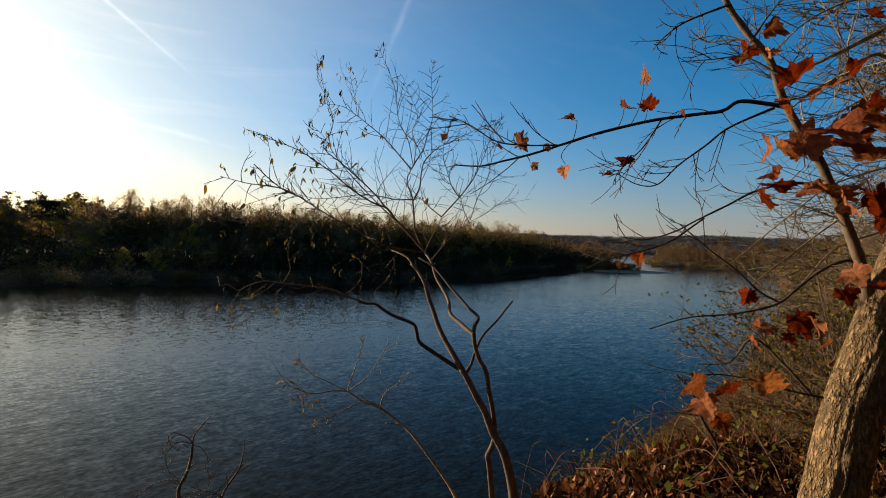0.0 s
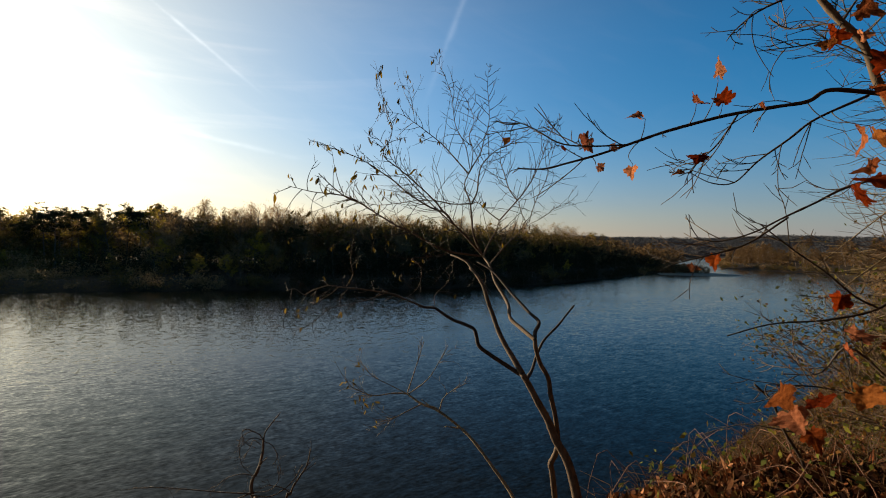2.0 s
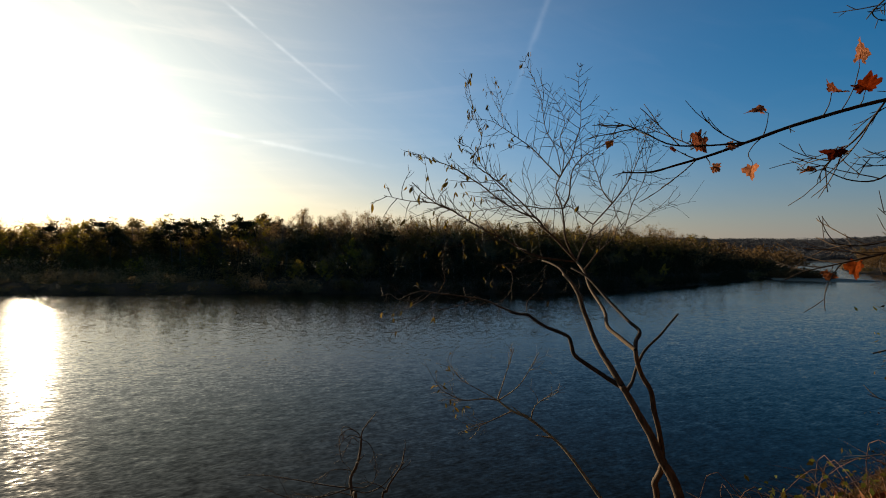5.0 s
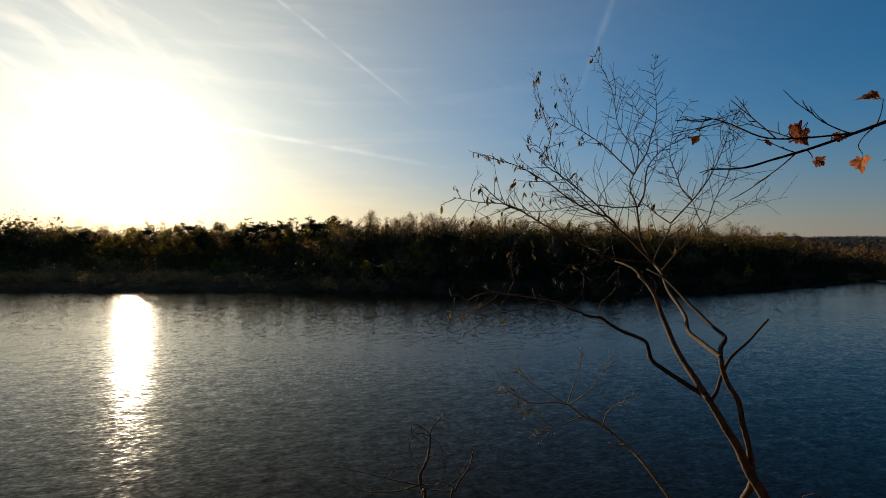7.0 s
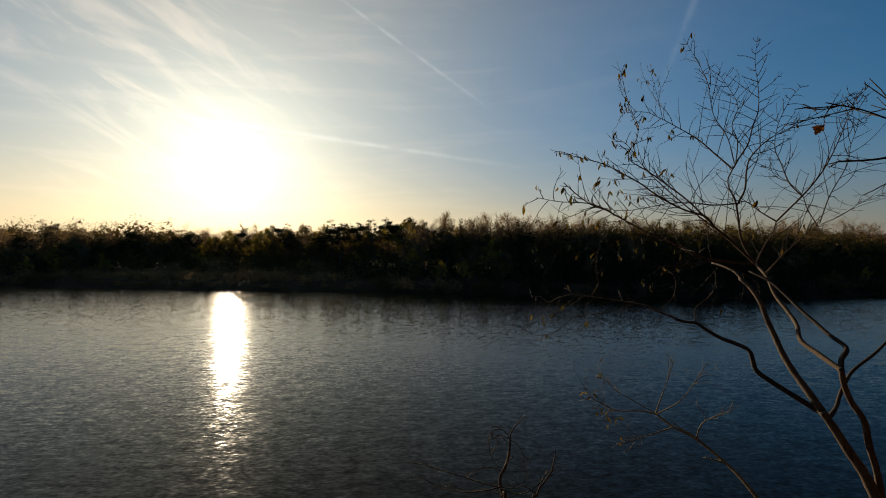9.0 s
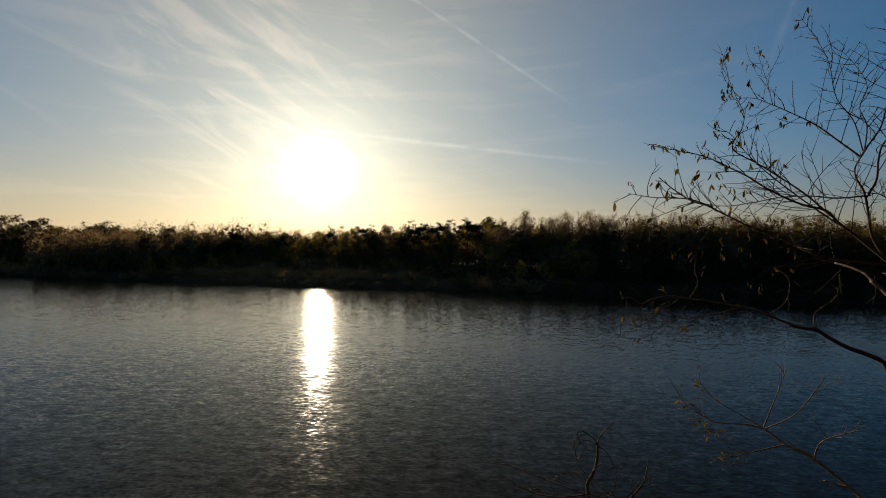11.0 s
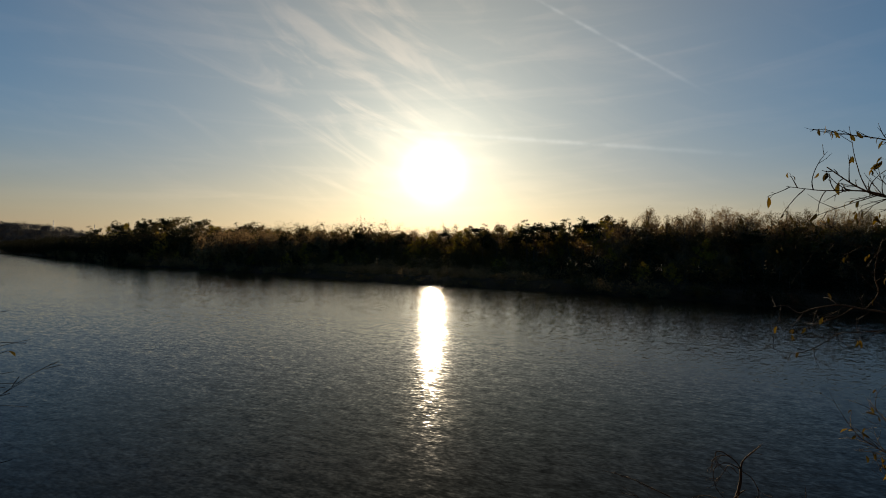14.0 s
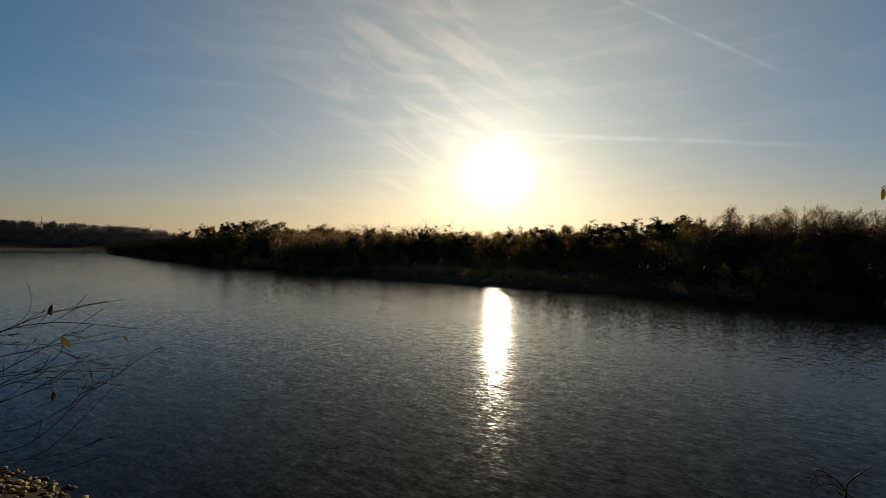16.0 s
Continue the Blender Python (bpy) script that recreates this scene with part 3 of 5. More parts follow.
rng = np.random.default_rng(7)
shore = along(FAR_SHORE, 4, 15)
k = 0.0
while k < len(shore):
    x, y, nx, ny = shore[int(k)]
    az = math.degrees(math.atan2(-x, y))
    tall = float(np.interp(az, (-20, 0, 22, 46, 54, 68, 76, 84, 95), (0.85, 1.0, 0.97, 0.97, 1.0, 0.98, 1.02, 1.15, 1.25)))
    # scrub at the water, and the wood rising gently behind it
    open_shore = 44 < az < 74
    for back in ((2.5, 8, 17, 28, 41, 55, 68) if open_shore else (1.8, 7, 14, 23, 34, 46, 57)):
        d = back + rng.uniform(-2.5, 3.5) * (0.4 if back < 8 else 1)
        j = rng.uniform(-2, 2)
        px, py = x + nx * d + ny * j, y + ny * d - nx * j
        q = rng.random()
        if open_shore and back < 50:
            plant(BUSH if back < 20 or q < 0.4 else LEAFY, rng, px, py, max(0.35, 0.14 * d / 2.6) if back < 20 or q < 0.4 else 0.15 * d / 11.5)
            continue
        top = min(1.6 + 0.33 * d, 17.0) * tall * rng.uniform(0.85, 1.1) if not open_shore else rng.uniform(7.0, 8.8) * tall
        top = min(top, skyline(px, py) * rng.uniform(0.72, 0.88))
        if back < 10:
            # upstream, the shade near the water comes from darker crown colours
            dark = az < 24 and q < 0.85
            plant((DARK_BUSH if dark else BUSH) if back < 5 else SHADED_TREE if dark else LEAFY, rng, px, py, top / 2.5 if back < 5 else top / 10)
            continue
        bare = 0.60 if az < 34 else 0.30
        kind = BARE if q < bare * 0.7 else POPLAR if q < bare else LEAFY if q < bare + (0.33 if az < 34 else 0.42) else PINE
        if kind is POPLAR and back < 40:
            kind = LEAFY
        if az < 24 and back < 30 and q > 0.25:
            kind = SHADED_TREE
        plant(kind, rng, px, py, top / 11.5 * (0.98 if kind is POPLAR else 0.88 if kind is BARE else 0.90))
    k += rng.uniform(3.6, 5.2)

# the trees that stand up over the wood: rows of feathery poplars and bare crowns, single pines between them
rng = np.random.default_rng(19)


def on_skyline(kind, az, rise, far=260):
    """A tree well inside the far wood whose top stands rise degrees over the horizon."""
    ray = way(az, 0)
    r = np.arange(60, far + 70, 1.0)
    inland = land(ray.x * r, ray.y * r, FAR_SHORE)
    deep = inland > min(rng.uniform(36, 56), float(inland.max()) * 0.8)
    if not deep.any() or inland.max() < 12:
        return
    d = float(r[np.argmax(deep)])
    x, y = ray.x * d, ray.y * d
    high = EYE + d * math.tan(radians(rise)) - ground_at(x, y)
    plant(kind, rng, x, y, high / {id(BARE): 12.6, id(POPLAR): 13.6, id(LEAFY): 11.0, id(AUTUMN): 11.0, id(PINE): 13.5}[id(kind)])


def rise_at(az):
    p = way(az, 0) * 150
    return math.degrees(math.atan2(skyline(p.x, p.y) + ground_at(p.x, p.y) - EYE, 150))


for az in np.arange(-14, 31.5, 0.62):
    a = az + rng.uniform(-0.25, 0.25)
    kind = POPLAR if rng.random() < 0.55 else BARE
    on_skyline(kind, a, rise_at(a) * rng.uniform(0.86, 1.06))
for az in np.arange(-12, 34, 1.5):
    on_skyline(LEAFY, az + rng.uniform(-0.5, 0.5), rise_at(az) * rng.uniform(0.70, 0.82))
for az, rise in ((34.0, 5.5), (33.2, 5.3), (31.5, 5.4), (50.4, 4.5)):
    on_skyline(POPLAR, az, rise)
for az, rise in ((29.2, 5.5), (29.9, 5.1), (36.0, 4.9), (37.4, 4.7), (41.6, 4.3), (42.2, 4.4), (44.9, 4.2), (47.5, 4.4), (48.4, 4.0), (55.7, 3.9), (60.3, 3.3), (63.4, 3.3)):
    on_skyline(BARE, az, rise)
for az, rise in ((52.1, 4.0), (52.9, 3.7), (46.1, 4.2), (43.1, 4.2), (40.5, 4.4), (38.8, 4.4), (36.6, 4.5), (75.9, 3.3), (76.5, 3.2), (73.4, 3.2)):
    on_skyline(PINE, az, rise)
# the closed top of the wood between them
for az in np.arange(36, 74, 0.9):
    a = az + rng.uniform(-0.4, 0.4)
    on_skyline(PINE if rng.random() < 0.25 else AUTUMN, a, rise_at(a) * rng.uniform(0.86, 0.98))
for az in np.arange(76.0, 92, 0.42):
    a = az + rng.uniform(-0.2, 0.2)
    pine = rng.random() < 0.35
    on_skyline(PINE if pine else AUTUMN, a, rise_at(a) * (rng.uniform(0.88, 0.99) if pine else rng.uniform(0.86, 0.99)), far=330)

# the tongue of land downstream: yellow trees at the water, pines above them
rng = np.random.default_rng(17)
for x, y, nx, ny in along(FAR_SHORE, 3, 4)[-190::5]:
    for back in (3, 10, 20):
        d, j = back + rng.uniform(-2, 3), rng.uniform(-2, 2)
        q = rng.random()
        plant(BUSH if back == 3 else AUTUMN if q < 0.7 or back == 10 else PINE, rng, x + nx * d + ny * j, y + ny * d - nx * j, rng.uniform(1.2, 1.8) if back == 3 else rng.uniform(0.85, 1.25) * (0.8 if back == 10 else 1.1))

# round brown trees on the near shore upstream, across the channel from the gravel bar
for x, y, nx, ny in along(NEAR_SHORE, 4, 10)[::6]:
    for back in (2, 9, 18):
        d, q = back + rng.uniform(-1, 3), rng.random()
        plant(BUSH if back == 2 else ROUND if q < 0.8 else BARE, rng, x + nx * d, y + ny * d, rng.uniform(0.5, 1.2) if back == 2 else rng.uniform(0.5, 1.0),
              group="trees upstream on the near shore", words="round brown bush on the shore upstream" if back == 2 else "brown autumn tree on the shore upstream")


def woods(name, label, places, height, spread, per, size, mat, seed, low=0.7, heart=False):
    """Far woods that nobody could count: leaf and twig clumps over trunks, one mesh."""
    rng = np.random.default_rng(seed)
    b = Buf()
    P = np.array(places, dtype=float)
    Z = ground_height(P[:, 0], P[:, 1])
    h = height * rng.uniform(low, 1.12, len(P))
    C = np.repeat(np.stack([P[:, 0], P[:, 1], Z + h * 0.50], 1), per, axis=0)
    hh = np.repeat(h, per)
    g = rng.normal(size=C.shape)
    g /= np.maximum(np.linalg.norm(g, axis=1, keepdims=True), 1e-6)
    g *= rng.uniform(0.35, 1.0, len(C))[:, None] ** 0.5
    C = C + g * np.stack([np.full(len(C), spread), np.full(len(C), spread), hh * 0.38], 1)
    deep = rng.random(len(C)) < 0.28
    C[deep, 2] = (np.repeat(Z, per) + hh * rng.uniform(0.02, 0.4, len(C)))[deep]
    C[:, 2] = np.maximum(C[:, 2], np.repeat(Z, per) + 0.2)
    b.leaves(C, size, rng, 1.5)
    if heart:
        # the dense inside of each crown: whole sprays of leaves
        k = np.repeat(np.arange(len(P)), 85)
        g = rng.normal(size=(len(k), 3))
        g /= np.linalg.norm(g, axis=1, keepdims=True)
        g *= rng.uniform(0, 1, len(k))[:, None] ** 0.4
        b.leaves(np.stack([P[k, 0] + g[:, 0] * spread * 0.7, P[k, 1] + g[:, 1] * spread * 0.7, Z[k] + h[k] * (0.42 + 0.36 * g[:, 2])], 1), 0.72, rng, 1.3)
    for (x, y), z, q in zip(P, Z, h):
        b.tube([(x, y, z - 0.3), (x, y, z + q * 0.62)], [q * 0.010, q * 0.004], 4, False)
    return tagged(new(name, b.mesh(name, mat, False)), label, "woods", kind="stuff")


def band(poly, lo, hi, near, far, gap, rng):
    out = []
    for x, y, nx, ny in along(poly, lo, hi)[::max(1, int(gap))]:
        d = near
        while d < far:
            out.append((x + nx * d + rng.uniform(-gap, gap), y + ny * d + rng.uniform(-gap, gap)))
            d += gap * rng.uniform(0.8, 1.3)
    return out


rng = np.random.default_rng(8)
# undergrowth and upstream waterline scrub carry their shade in the leaf colour
woods("undergrowth", "dense undergrowth between the far trunks, shade put into its dark colour", band(FAR_SHORE, 8, 15, 14, 44, 4, rng) + band(FAR_SHORE, 4, 5, 12, 44, 4, rng), 5.0, 2.6, 150, 0.26, FAR_DARK, 60)
woods("scrub_at_the_waterline", "low brown scrub along the far waterline", band(FAR_SHORE, 5, 9, 0.3, 5, 2, rng), 1.9, 1.3, 70, 0.11, FAR_OLIVE, 54)
woods("dark_scrub", "scrub hanging over the far waterline, shade put into its dark colour", band(FAR_SHORE, 9, 15, 0.3, 6, 2, rng), 2.2, 1.4, 80, 0.12, FAR_DARK, 71)
woods("scrub_on_the_flat", "low brown scrub on the flat far shore", band(FAR_SHORE, 5, 8, 8, 26, 3, rng), 2.0, 1.7, 90, 0.24, FAR_BROWN, 59)
woods("thicket", "rising brown thicket before the far wood", band(FAR_SHORE, 5, 8, 30, 56, 4, rng), 5.2, 2.6, 170, 0.28, FAR_OLIVE, 58)
woods("wood_behind", "dark brown wood behind the first trees", band(FAR_SHORE, 8, 10, 40, 74, 4, rng), 14.4, 3.2, 560, 0.15, FAR_BROWN, 61, 0.85, True)
woods("wood_before_the_tip", "brown wood getting lower upstream", band(FAR_SHORE, 10, 12, 38, 70, 4, rng), 13.4, 3.2, 470, 0.19, FAR_OLIVE, 56, 0.85, True)
woods("wood_on_the_tip", "low brown wood at the upstream tip", band(FAR_SHORE, 12, 15, 30, 60, 5, rng), 14.2, 3.2, 480, 0.17, FAR_OLIVE, 55, 0.85, True)
woods("wood_across_the_flat", "dark brown wood beyond the flat shore", band(FAR_SHORE, 5, 9, 60, 90, 5, rng) + [tuple((way(rng.uniform(40, 84), 0) * rng.uniform(158, 185)).xy) for _ in range(240)], 14.0, 3.4, 520, 0.18, FAR_BROWN, 57, 0.85, True)
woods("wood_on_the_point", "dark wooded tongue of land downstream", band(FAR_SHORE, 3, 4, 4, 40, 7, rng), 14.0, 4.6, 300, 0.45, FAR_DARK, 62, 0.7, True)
root_ = [(x + nx * d + rng.uniform(-3, 3), y + ny * d + rng.uniform(-3, 3)) for x, y, nx, ny in along(FAR_SHORE, 4, 5)[::5] for d in (36, 43, 50, 58, 66)]
woods("wood_under_the_pines", "dark olive wood under the umbrella pines", root_, 17.6, 3.4, 420, 0.24, FAR_OLIVE, 70, 0.85, True)
woods("wood_on_the_hill", "wooded hill beyond the river bend, haze put into its colour", [(-1 * rng.uniform(890, 1250), rng.uniform(-560, 60)) for _ in range(800)], 14.0, 6.0, 70, 1.4, FAR_HILL, 63)
woods("wood_upstream", "brown wood round the upstream bend", band(NEAR_SHORE, 3, 9, 14, 50, 8, rng), 5.0, 3.6, 170, 0.45, FAR_UMBER, 64, 0.4)
woods("scrub_upstream", "olive and brown scrub along the near shore upstream", band(NEAR_SHORE, 9, 11, 7.5, 28, 4, rng), 5.0, 2.2, 300, 0.13, FAR_UMBER, 69, 0.3)
woods("wood_upstream_far", "far wood on the upstream hills, tinted blue-grey for haze", [(v * rng.uniform(0.1, 0.8), v) for v in rng.uniform(880, 1560, 1900)], 12.0, 12.0, 80, 1.7, FAR_HILL, 65)
woods("wood_beyond_bar", "wood on the bank behind the gravel bar", [(x - 6, y) for x, y in band(FAR_SHORE, 14, 18, 3, 60, 9, rng)], 11.0, 4.0, 80, 0.8, FAR_UMBER, 66)
# out of view: a wood added to keep sky light off the near bank
behind = [way(rng.uniform(136, 282), 0) * rng.uniform(7, 34) for _ in range(640)]
woods("wood_behind_the_bank", "unseen brown wood added behind the camera to block sky light", [(p.x, p.y) for p in behind if land(np.array([p.x]), np.array([p.y]), NEAR_SHORE)[0] > 4], 14.0, 2.6, 330, 0.24, FAR_BROWN, 68)
woods("scrub_on_bar", "low brown scrub on the gravel bar", [(rng.uniform(51, 62), rng.uniform(149, 163)) for _ in range(45)], 3.2, 1.4, 120, 0.28, FAR_UMBER, 67)


# ---------------------------------------------------------------- the sapling on the bank
def limb(root, name, r0, r1, pts, mat, sides=8, knots=0.06, label=""):
    """A limb through its points, slightly knotty, as one part."""
    n = max(6, len(pts) * 4)
    C = spline(pts, n)
    rng = np.random.default_rng(abs(hash((round(pts[0][0], 2), round(pts[-1][2], 2), n))) % 9999)
    R = np.linspace(r0, r1, n) * (1 + knots * rng.normal(size=n))
    b = Buf()
    b.tube(C, R, sides)
    return part("broken_limb" if name == "broken_limb" else name.split("_")[0], b, mat, root, label), C


def narrow_leaf(rng):
    """A curled, drooping willow-like leaf hanging from the origin."""
    b = Buf()
    n = 6
    curl = rng.uniform(-0.5, 0.5)
    L = 1.0
    V, F = [], []
    for i in range(n + 1):
        u = i / n
        w = 0.16 * math.sin(math.pi * min(1, u * 0.98 + 0.01)) ** 0.8
        x = curl * u * u * 0.5
        V += [(x - w, 0.10 * math.sin(3 * u) + w * 0.4, -u * L), (x, 0.10 * math.sin(3 * u), -u * L), (x + w, 0.10 * math.sin(3 * u) + w * 0.4, -u * L)]
    for i in range(n):
        a = i * 3
        F += [(a, a + 1, a + 4, a + 3), (a + 1, a + 2, a + 5, a + 4)]
    b.add(V, F)
    return b


sap = tagged(empty("sapling", (0.50, 3.04, ground_at(0.50, 3.04))), "nearly leafless young tree forking over the river bank", "tree")
LEAVES_N = [narrow_leaf(np.random.default_rng(s)).mesh("leaf", LEAF_YELLOW) for s in range(5)]
rng_sap = np.random.default_rng(3)


def shoot(buf, p, d, length, r, rng, tips, up=0.25, spurs=5):
    """A long smooth shoot that bends slowly upwards, with short side spurs on alternate sides."""
    p, d = np.array(p, dtype=float), unit(d)
    n = 9
    bend, pts, way_ = rng.normal(size=3) * 0.065, [p], [d]
    for _ in range(n):
        d = unit(d + bend + rng.normal(size=3) * 0.035 + np.array((0, 0, up / n)))
        p = p + d * length / n
        pts.append(p)
        way_.append(d)
    stem_ = buf.tube(pts, np.linspace(r, 0.0011, n + 1), 5, False)
    tips.append((pts[-1], d))
    side = unit(np.cross(way_[2], rng.normal(size=3)))
    for k in range(spurs):
        i = rng.integers(2, n)
        side = -side
        e = unit(way_[i] + side * rng.uniform(0.55, 0.95) + rng.normal(size=3) * 0.15)
        L = length * rng.uniform(0.10, 0.46)
        q = pts[i]
        e2 = unit(e + rng.normal(size=3) * 0.12 + np.array((0, 0, 0.14)))
        spur = buf.tube([q, q + e * L * 0.5, q + e * L * 0.5 + e2 * L * 0.5], [r * 0.62, 0.0013, 0.0009], 4, False)
        buf.f.append([stem_ + i * 5, stem_ + i * 5 + 1, spur])
        tips.append((q + e * L * 0.5 + e2 * L * 0.5, e2))


def sapling_limb(name, r0, r1, pts):
    """One limb of the sapling, with its own twigs and the leaves that still hang on them."""
    rng, base = rng_sap, Vector(sap.location)
    pts = [tuple(Vector(p) - base) for p in pts]
    if name in ("trunk", "stem") and pts[0][2] < 0.55:
        pts = [(pts[0][0] + 0.03, pts[0][1], -0.06)] + pts
    # the left limb's shade is put into its darker bark colour
    ob, C = limb(sap, name, r0, r1, pts, BARK_DARK if name in ("broken_limb", "limb_left", "limb_outer") else BARK_TWIG, 10 if r0 > 0.012 else 6, 0.035)
    bough, drop = name.startswith("bough") or name == "limb_left_tip", name in ("bough_drop", "limb_left_tip")
    if not bough:
        return
    run = np.concatenate([[0], np.cumsum(np.linalg.norm(np.diff(C, axis=0), axis=1))])
    count = int(run[-1] / (0.075 if drop else 0.053))
    turn = rng.normal(size=3)
    for q in range(max(2, count)):
        b, t = Buf(), []
        f = (q + rng.uniform(0.2, 0.9)) / max(2, count)
        f = 0.12 + 0.88 * f
        i = min(int(np.searchsorted(run, f * run[-1])), len(C) - 2)
        e = unit(C[i + 1] - C[i])
        turn = -turn + rng.normal(size=3) * 0.7
        side = unit(np.cross(e, turn) * np.array((1, 0.75, 1)))
        reach = (rng.uniform(0.08, 0.22) if drop else rng.uniform(0.14, 0.60) * (1.06 - 0.84 * f))
        shoot(b, C[i], e * 0.65 + side * rng.uniform(0.45, 1.0), reach, min(0.0032, r0 * 0.6), rng, t, -0.1 if drop else 0.28, rng.integers(1, 4))
        part("twig", b, BARK_DARK, ob)
        for p, d in t:
            w = p[0] + base.x
            if rng.random() < (0.13 if drop and w < -0.55 else 0.05 if drop else 0.30 if w < -0.95 else 0.14 if w < -0.6 else 0.009):
                for _ in range(rng.integers(1, 3)):
                    lf = part("leaf", LEAVES_N[rng.integers(5)], None, sap)
                    lf.location = p + rng.normal(size=3) * 0.010
                    lf.scale = (rng.uniform(0.034, 0.052) if drop else rng.uniform(0.038, 0.066),) * 3
                    lf.rotation_euler = (rng.normal() * 0.35, rng.normal() * 0.35, rng.uniform(0, 6.28))


sapling_limb("trunk", 0.035, 0.0195, [(0.50, 3.04, 4.33), (0.47, 3.06, 4.52), (0.42, 3.08, 4.69), (0.35, 3.10, 4.81), (0.30, 3.12, 4.93), (0.24, 3.14, 5.03), (0.19, 3.16, 5.12), (0.14, 3.18, 5.20)])
sapling_limb("trunk", 0.0205, 0.012, [(0.14, 3.18, 5.20), (0.08, 3.24, 5.29), (0.03, 3.30, 5.36), (-0.02, 3.36, 5.45), (-0.06, 3.42, 5.55), (-0.10, 3.47, 5.65), (-0.13, 3.53, 5.74), (-0.18, 3.59, 5.82), (-0.24, 3.65, 5.88)])
sapling_limb("limb_fork", 0.01, 0.006, [(-0.23, 3.65, 5.87), (-0.27, 3.73, 5.92), (-0.35, 3.82, 5.96), (-0.42, 3.90, 5.98)])
sapling_limb("stem", 0.021, 0.0135, [(0.38, 3.22, 4.23), (0.36, 3.21, 4.40), (0.34, 3.19, 4.56), (0.33, 3.18, 4.62), (0.36, 3.16, 4.70), (0.37, 3.15, 4.79), (0.35, 3.13, 4.95), (0.32, 3.12, 5.08), (0.30, 3.10, 5.20), (0.25, 3.09, 5.29), (0.22, 3.07, 5.38), (0.21, 3.06, 5.45)])
sapling_limb("broken_limb", 0.0122, 0.0070, [(0.17, 3.18, 5.17), (0.21, 3.29, 5.20), (0.24, 3.40, 5.25), (0.28, 3.51, 5.31), (0.33, 3.62, 5.36), (0.44, 3.73, 5.45), (0.51, 3.84, 5.51), (0.59, 3.95, 5.58)])
sapling_limb("limb_outer", 0.013, 0.008, [(0.21, 3.06, 5.45), (0.22, 3.15, 5.49), (0.25, 3.23, 5.54), (0.19, 3.32, 5.59), (0.13, 3.41, 5.65), (0.07, 3.49, 5.71), (0.00, 3.58, 5.79), (-0.08, 3.66, 5.87), (-0.19, 3.75, 5.93)])
sapling_limb("limb_inner", 0.014, 0.01, [(0.21, 3.06, 5.45), (0.13, 3.19, 5.50), (0.06, 3.31, 5.55), (0.05, 3.44, 5.62), (0.01, 3.57, 5.69), (-0.05, 3.70, 5.78), (-0.09, 3.82, 5.89), (-0.15, 3.95, 5.97)])
sapling_limb("limb_left", 0.0148, 0.0096, [(0.13, 3.20, 5.19), (0.04, 3.22, 5.24), (-0.08, 3.24, 5.31), (-0.15, 3.25, 5.36), (-0.17, 3.27, 5.42), (-0.19, 3.29, 5.47), (-0.26, 3.31, 5.50), (-0.33, 3.33, 5.52), (-0.41, 3.35, 5.56), (-0.47, 3.36, 5.60), (-0.53, 3.38, 5.60), (-0.60, 3.40, 5.61)])
sapling_limb("limb_left_tip", 0.008, 0.003, [(-0.58, 3.40, 5.61), (-0.70, 3.43, 5.65), (-0.78, 3.46, 5.68), (-0.86, 3.49, 5.69), (-1.06, 3.52, 5.71), (-1.22, 3.55, 5.72), (-1.34, 3.58, 5.73), (-1.48, 3.61, 5.69), (-1.57, 3.64, 5.65), (-1.66, 3.67, 5.69), (-1.75, 3.70, 5.67)])
sapling_limb("bough_drop", 0.004, 0.0015, [(-0.89, 3.55, 5.68), (-1.02, 3.53, 5.63), (-1.18, 3.51, 5.59), (-1.31, 3.49, 5.56), (-1.37, 3.46, 5.50), (-1.48, 3.44, 5.42), (-1.60, 3.42, 5.41), (-1.69, 3.40, 5.45)])
sapling_limb("bough_drop", 0.004, 0.0015, [(-1.27, 3.60, 5.72), (-1.34, 3.60, 5.66), (-1.43, 3.60, 5.61), (-1.51, 3.60, 5.56)])
sapling_limb("bough_drop", 0.004, 0.0015, [(-1.21, 3.60, 5.72), (-1.15, 3.58, 5.82), (-1.16, 3.55, 5.92), (-1.14, 3.52, 6.04), (-1.11, 3.50, 6.14)])
sapling_limb("bough_drop", 0.0035, 0.0012, [(-0.48, 3.40, 5.60), (-0.48, 3.41, 5.69), (-0.40, 3.42, 5.77), (-0.38, 3.44, 5.83), (-0.44, 3.45, 5.89)])
sapling_limb("bough_drop", 0.004, 0.0015, [(-0.45, 4.00, 6.00), (-0.56, 3.96, 5.97), (-0.72, 3.92, 5.95), (-0.83, 3.88, 5.95), (-0.93, 3.84, 5.99), (-0.99, 3.80, 6.06)])
sapling_limb("bough_drop", 0.0035, 0.0012, [(-0.75, 3.90, 5.95), (-0.66, 3.85, 5.87), (-0.66, 3.80, 5.74), (-0.72, 3.75, 5.66), (-0.79, 3.70, 5.62)])
sapling_limb("bough_drop", 0.0035, 0.0012, [(-0.40, 4.00, 5.96), (-0.30, 4.01, 5.94), (-0.17, 4.03, 5.86), (-0.13, 4.04, 5.79), (-0.15, 4.05, 5.70)])
sapling_limb("bough_drop", 0.0035, 0.0012, [(-0.77, 3.85, 6.16), (-0.97, 3.80, 6.12), (-1.18, 3.75, 6.09), (-1.39, 3.70, 6.12), (-1.54, 3.65, 6.06), (-1.68, 3.60, 6.16)])
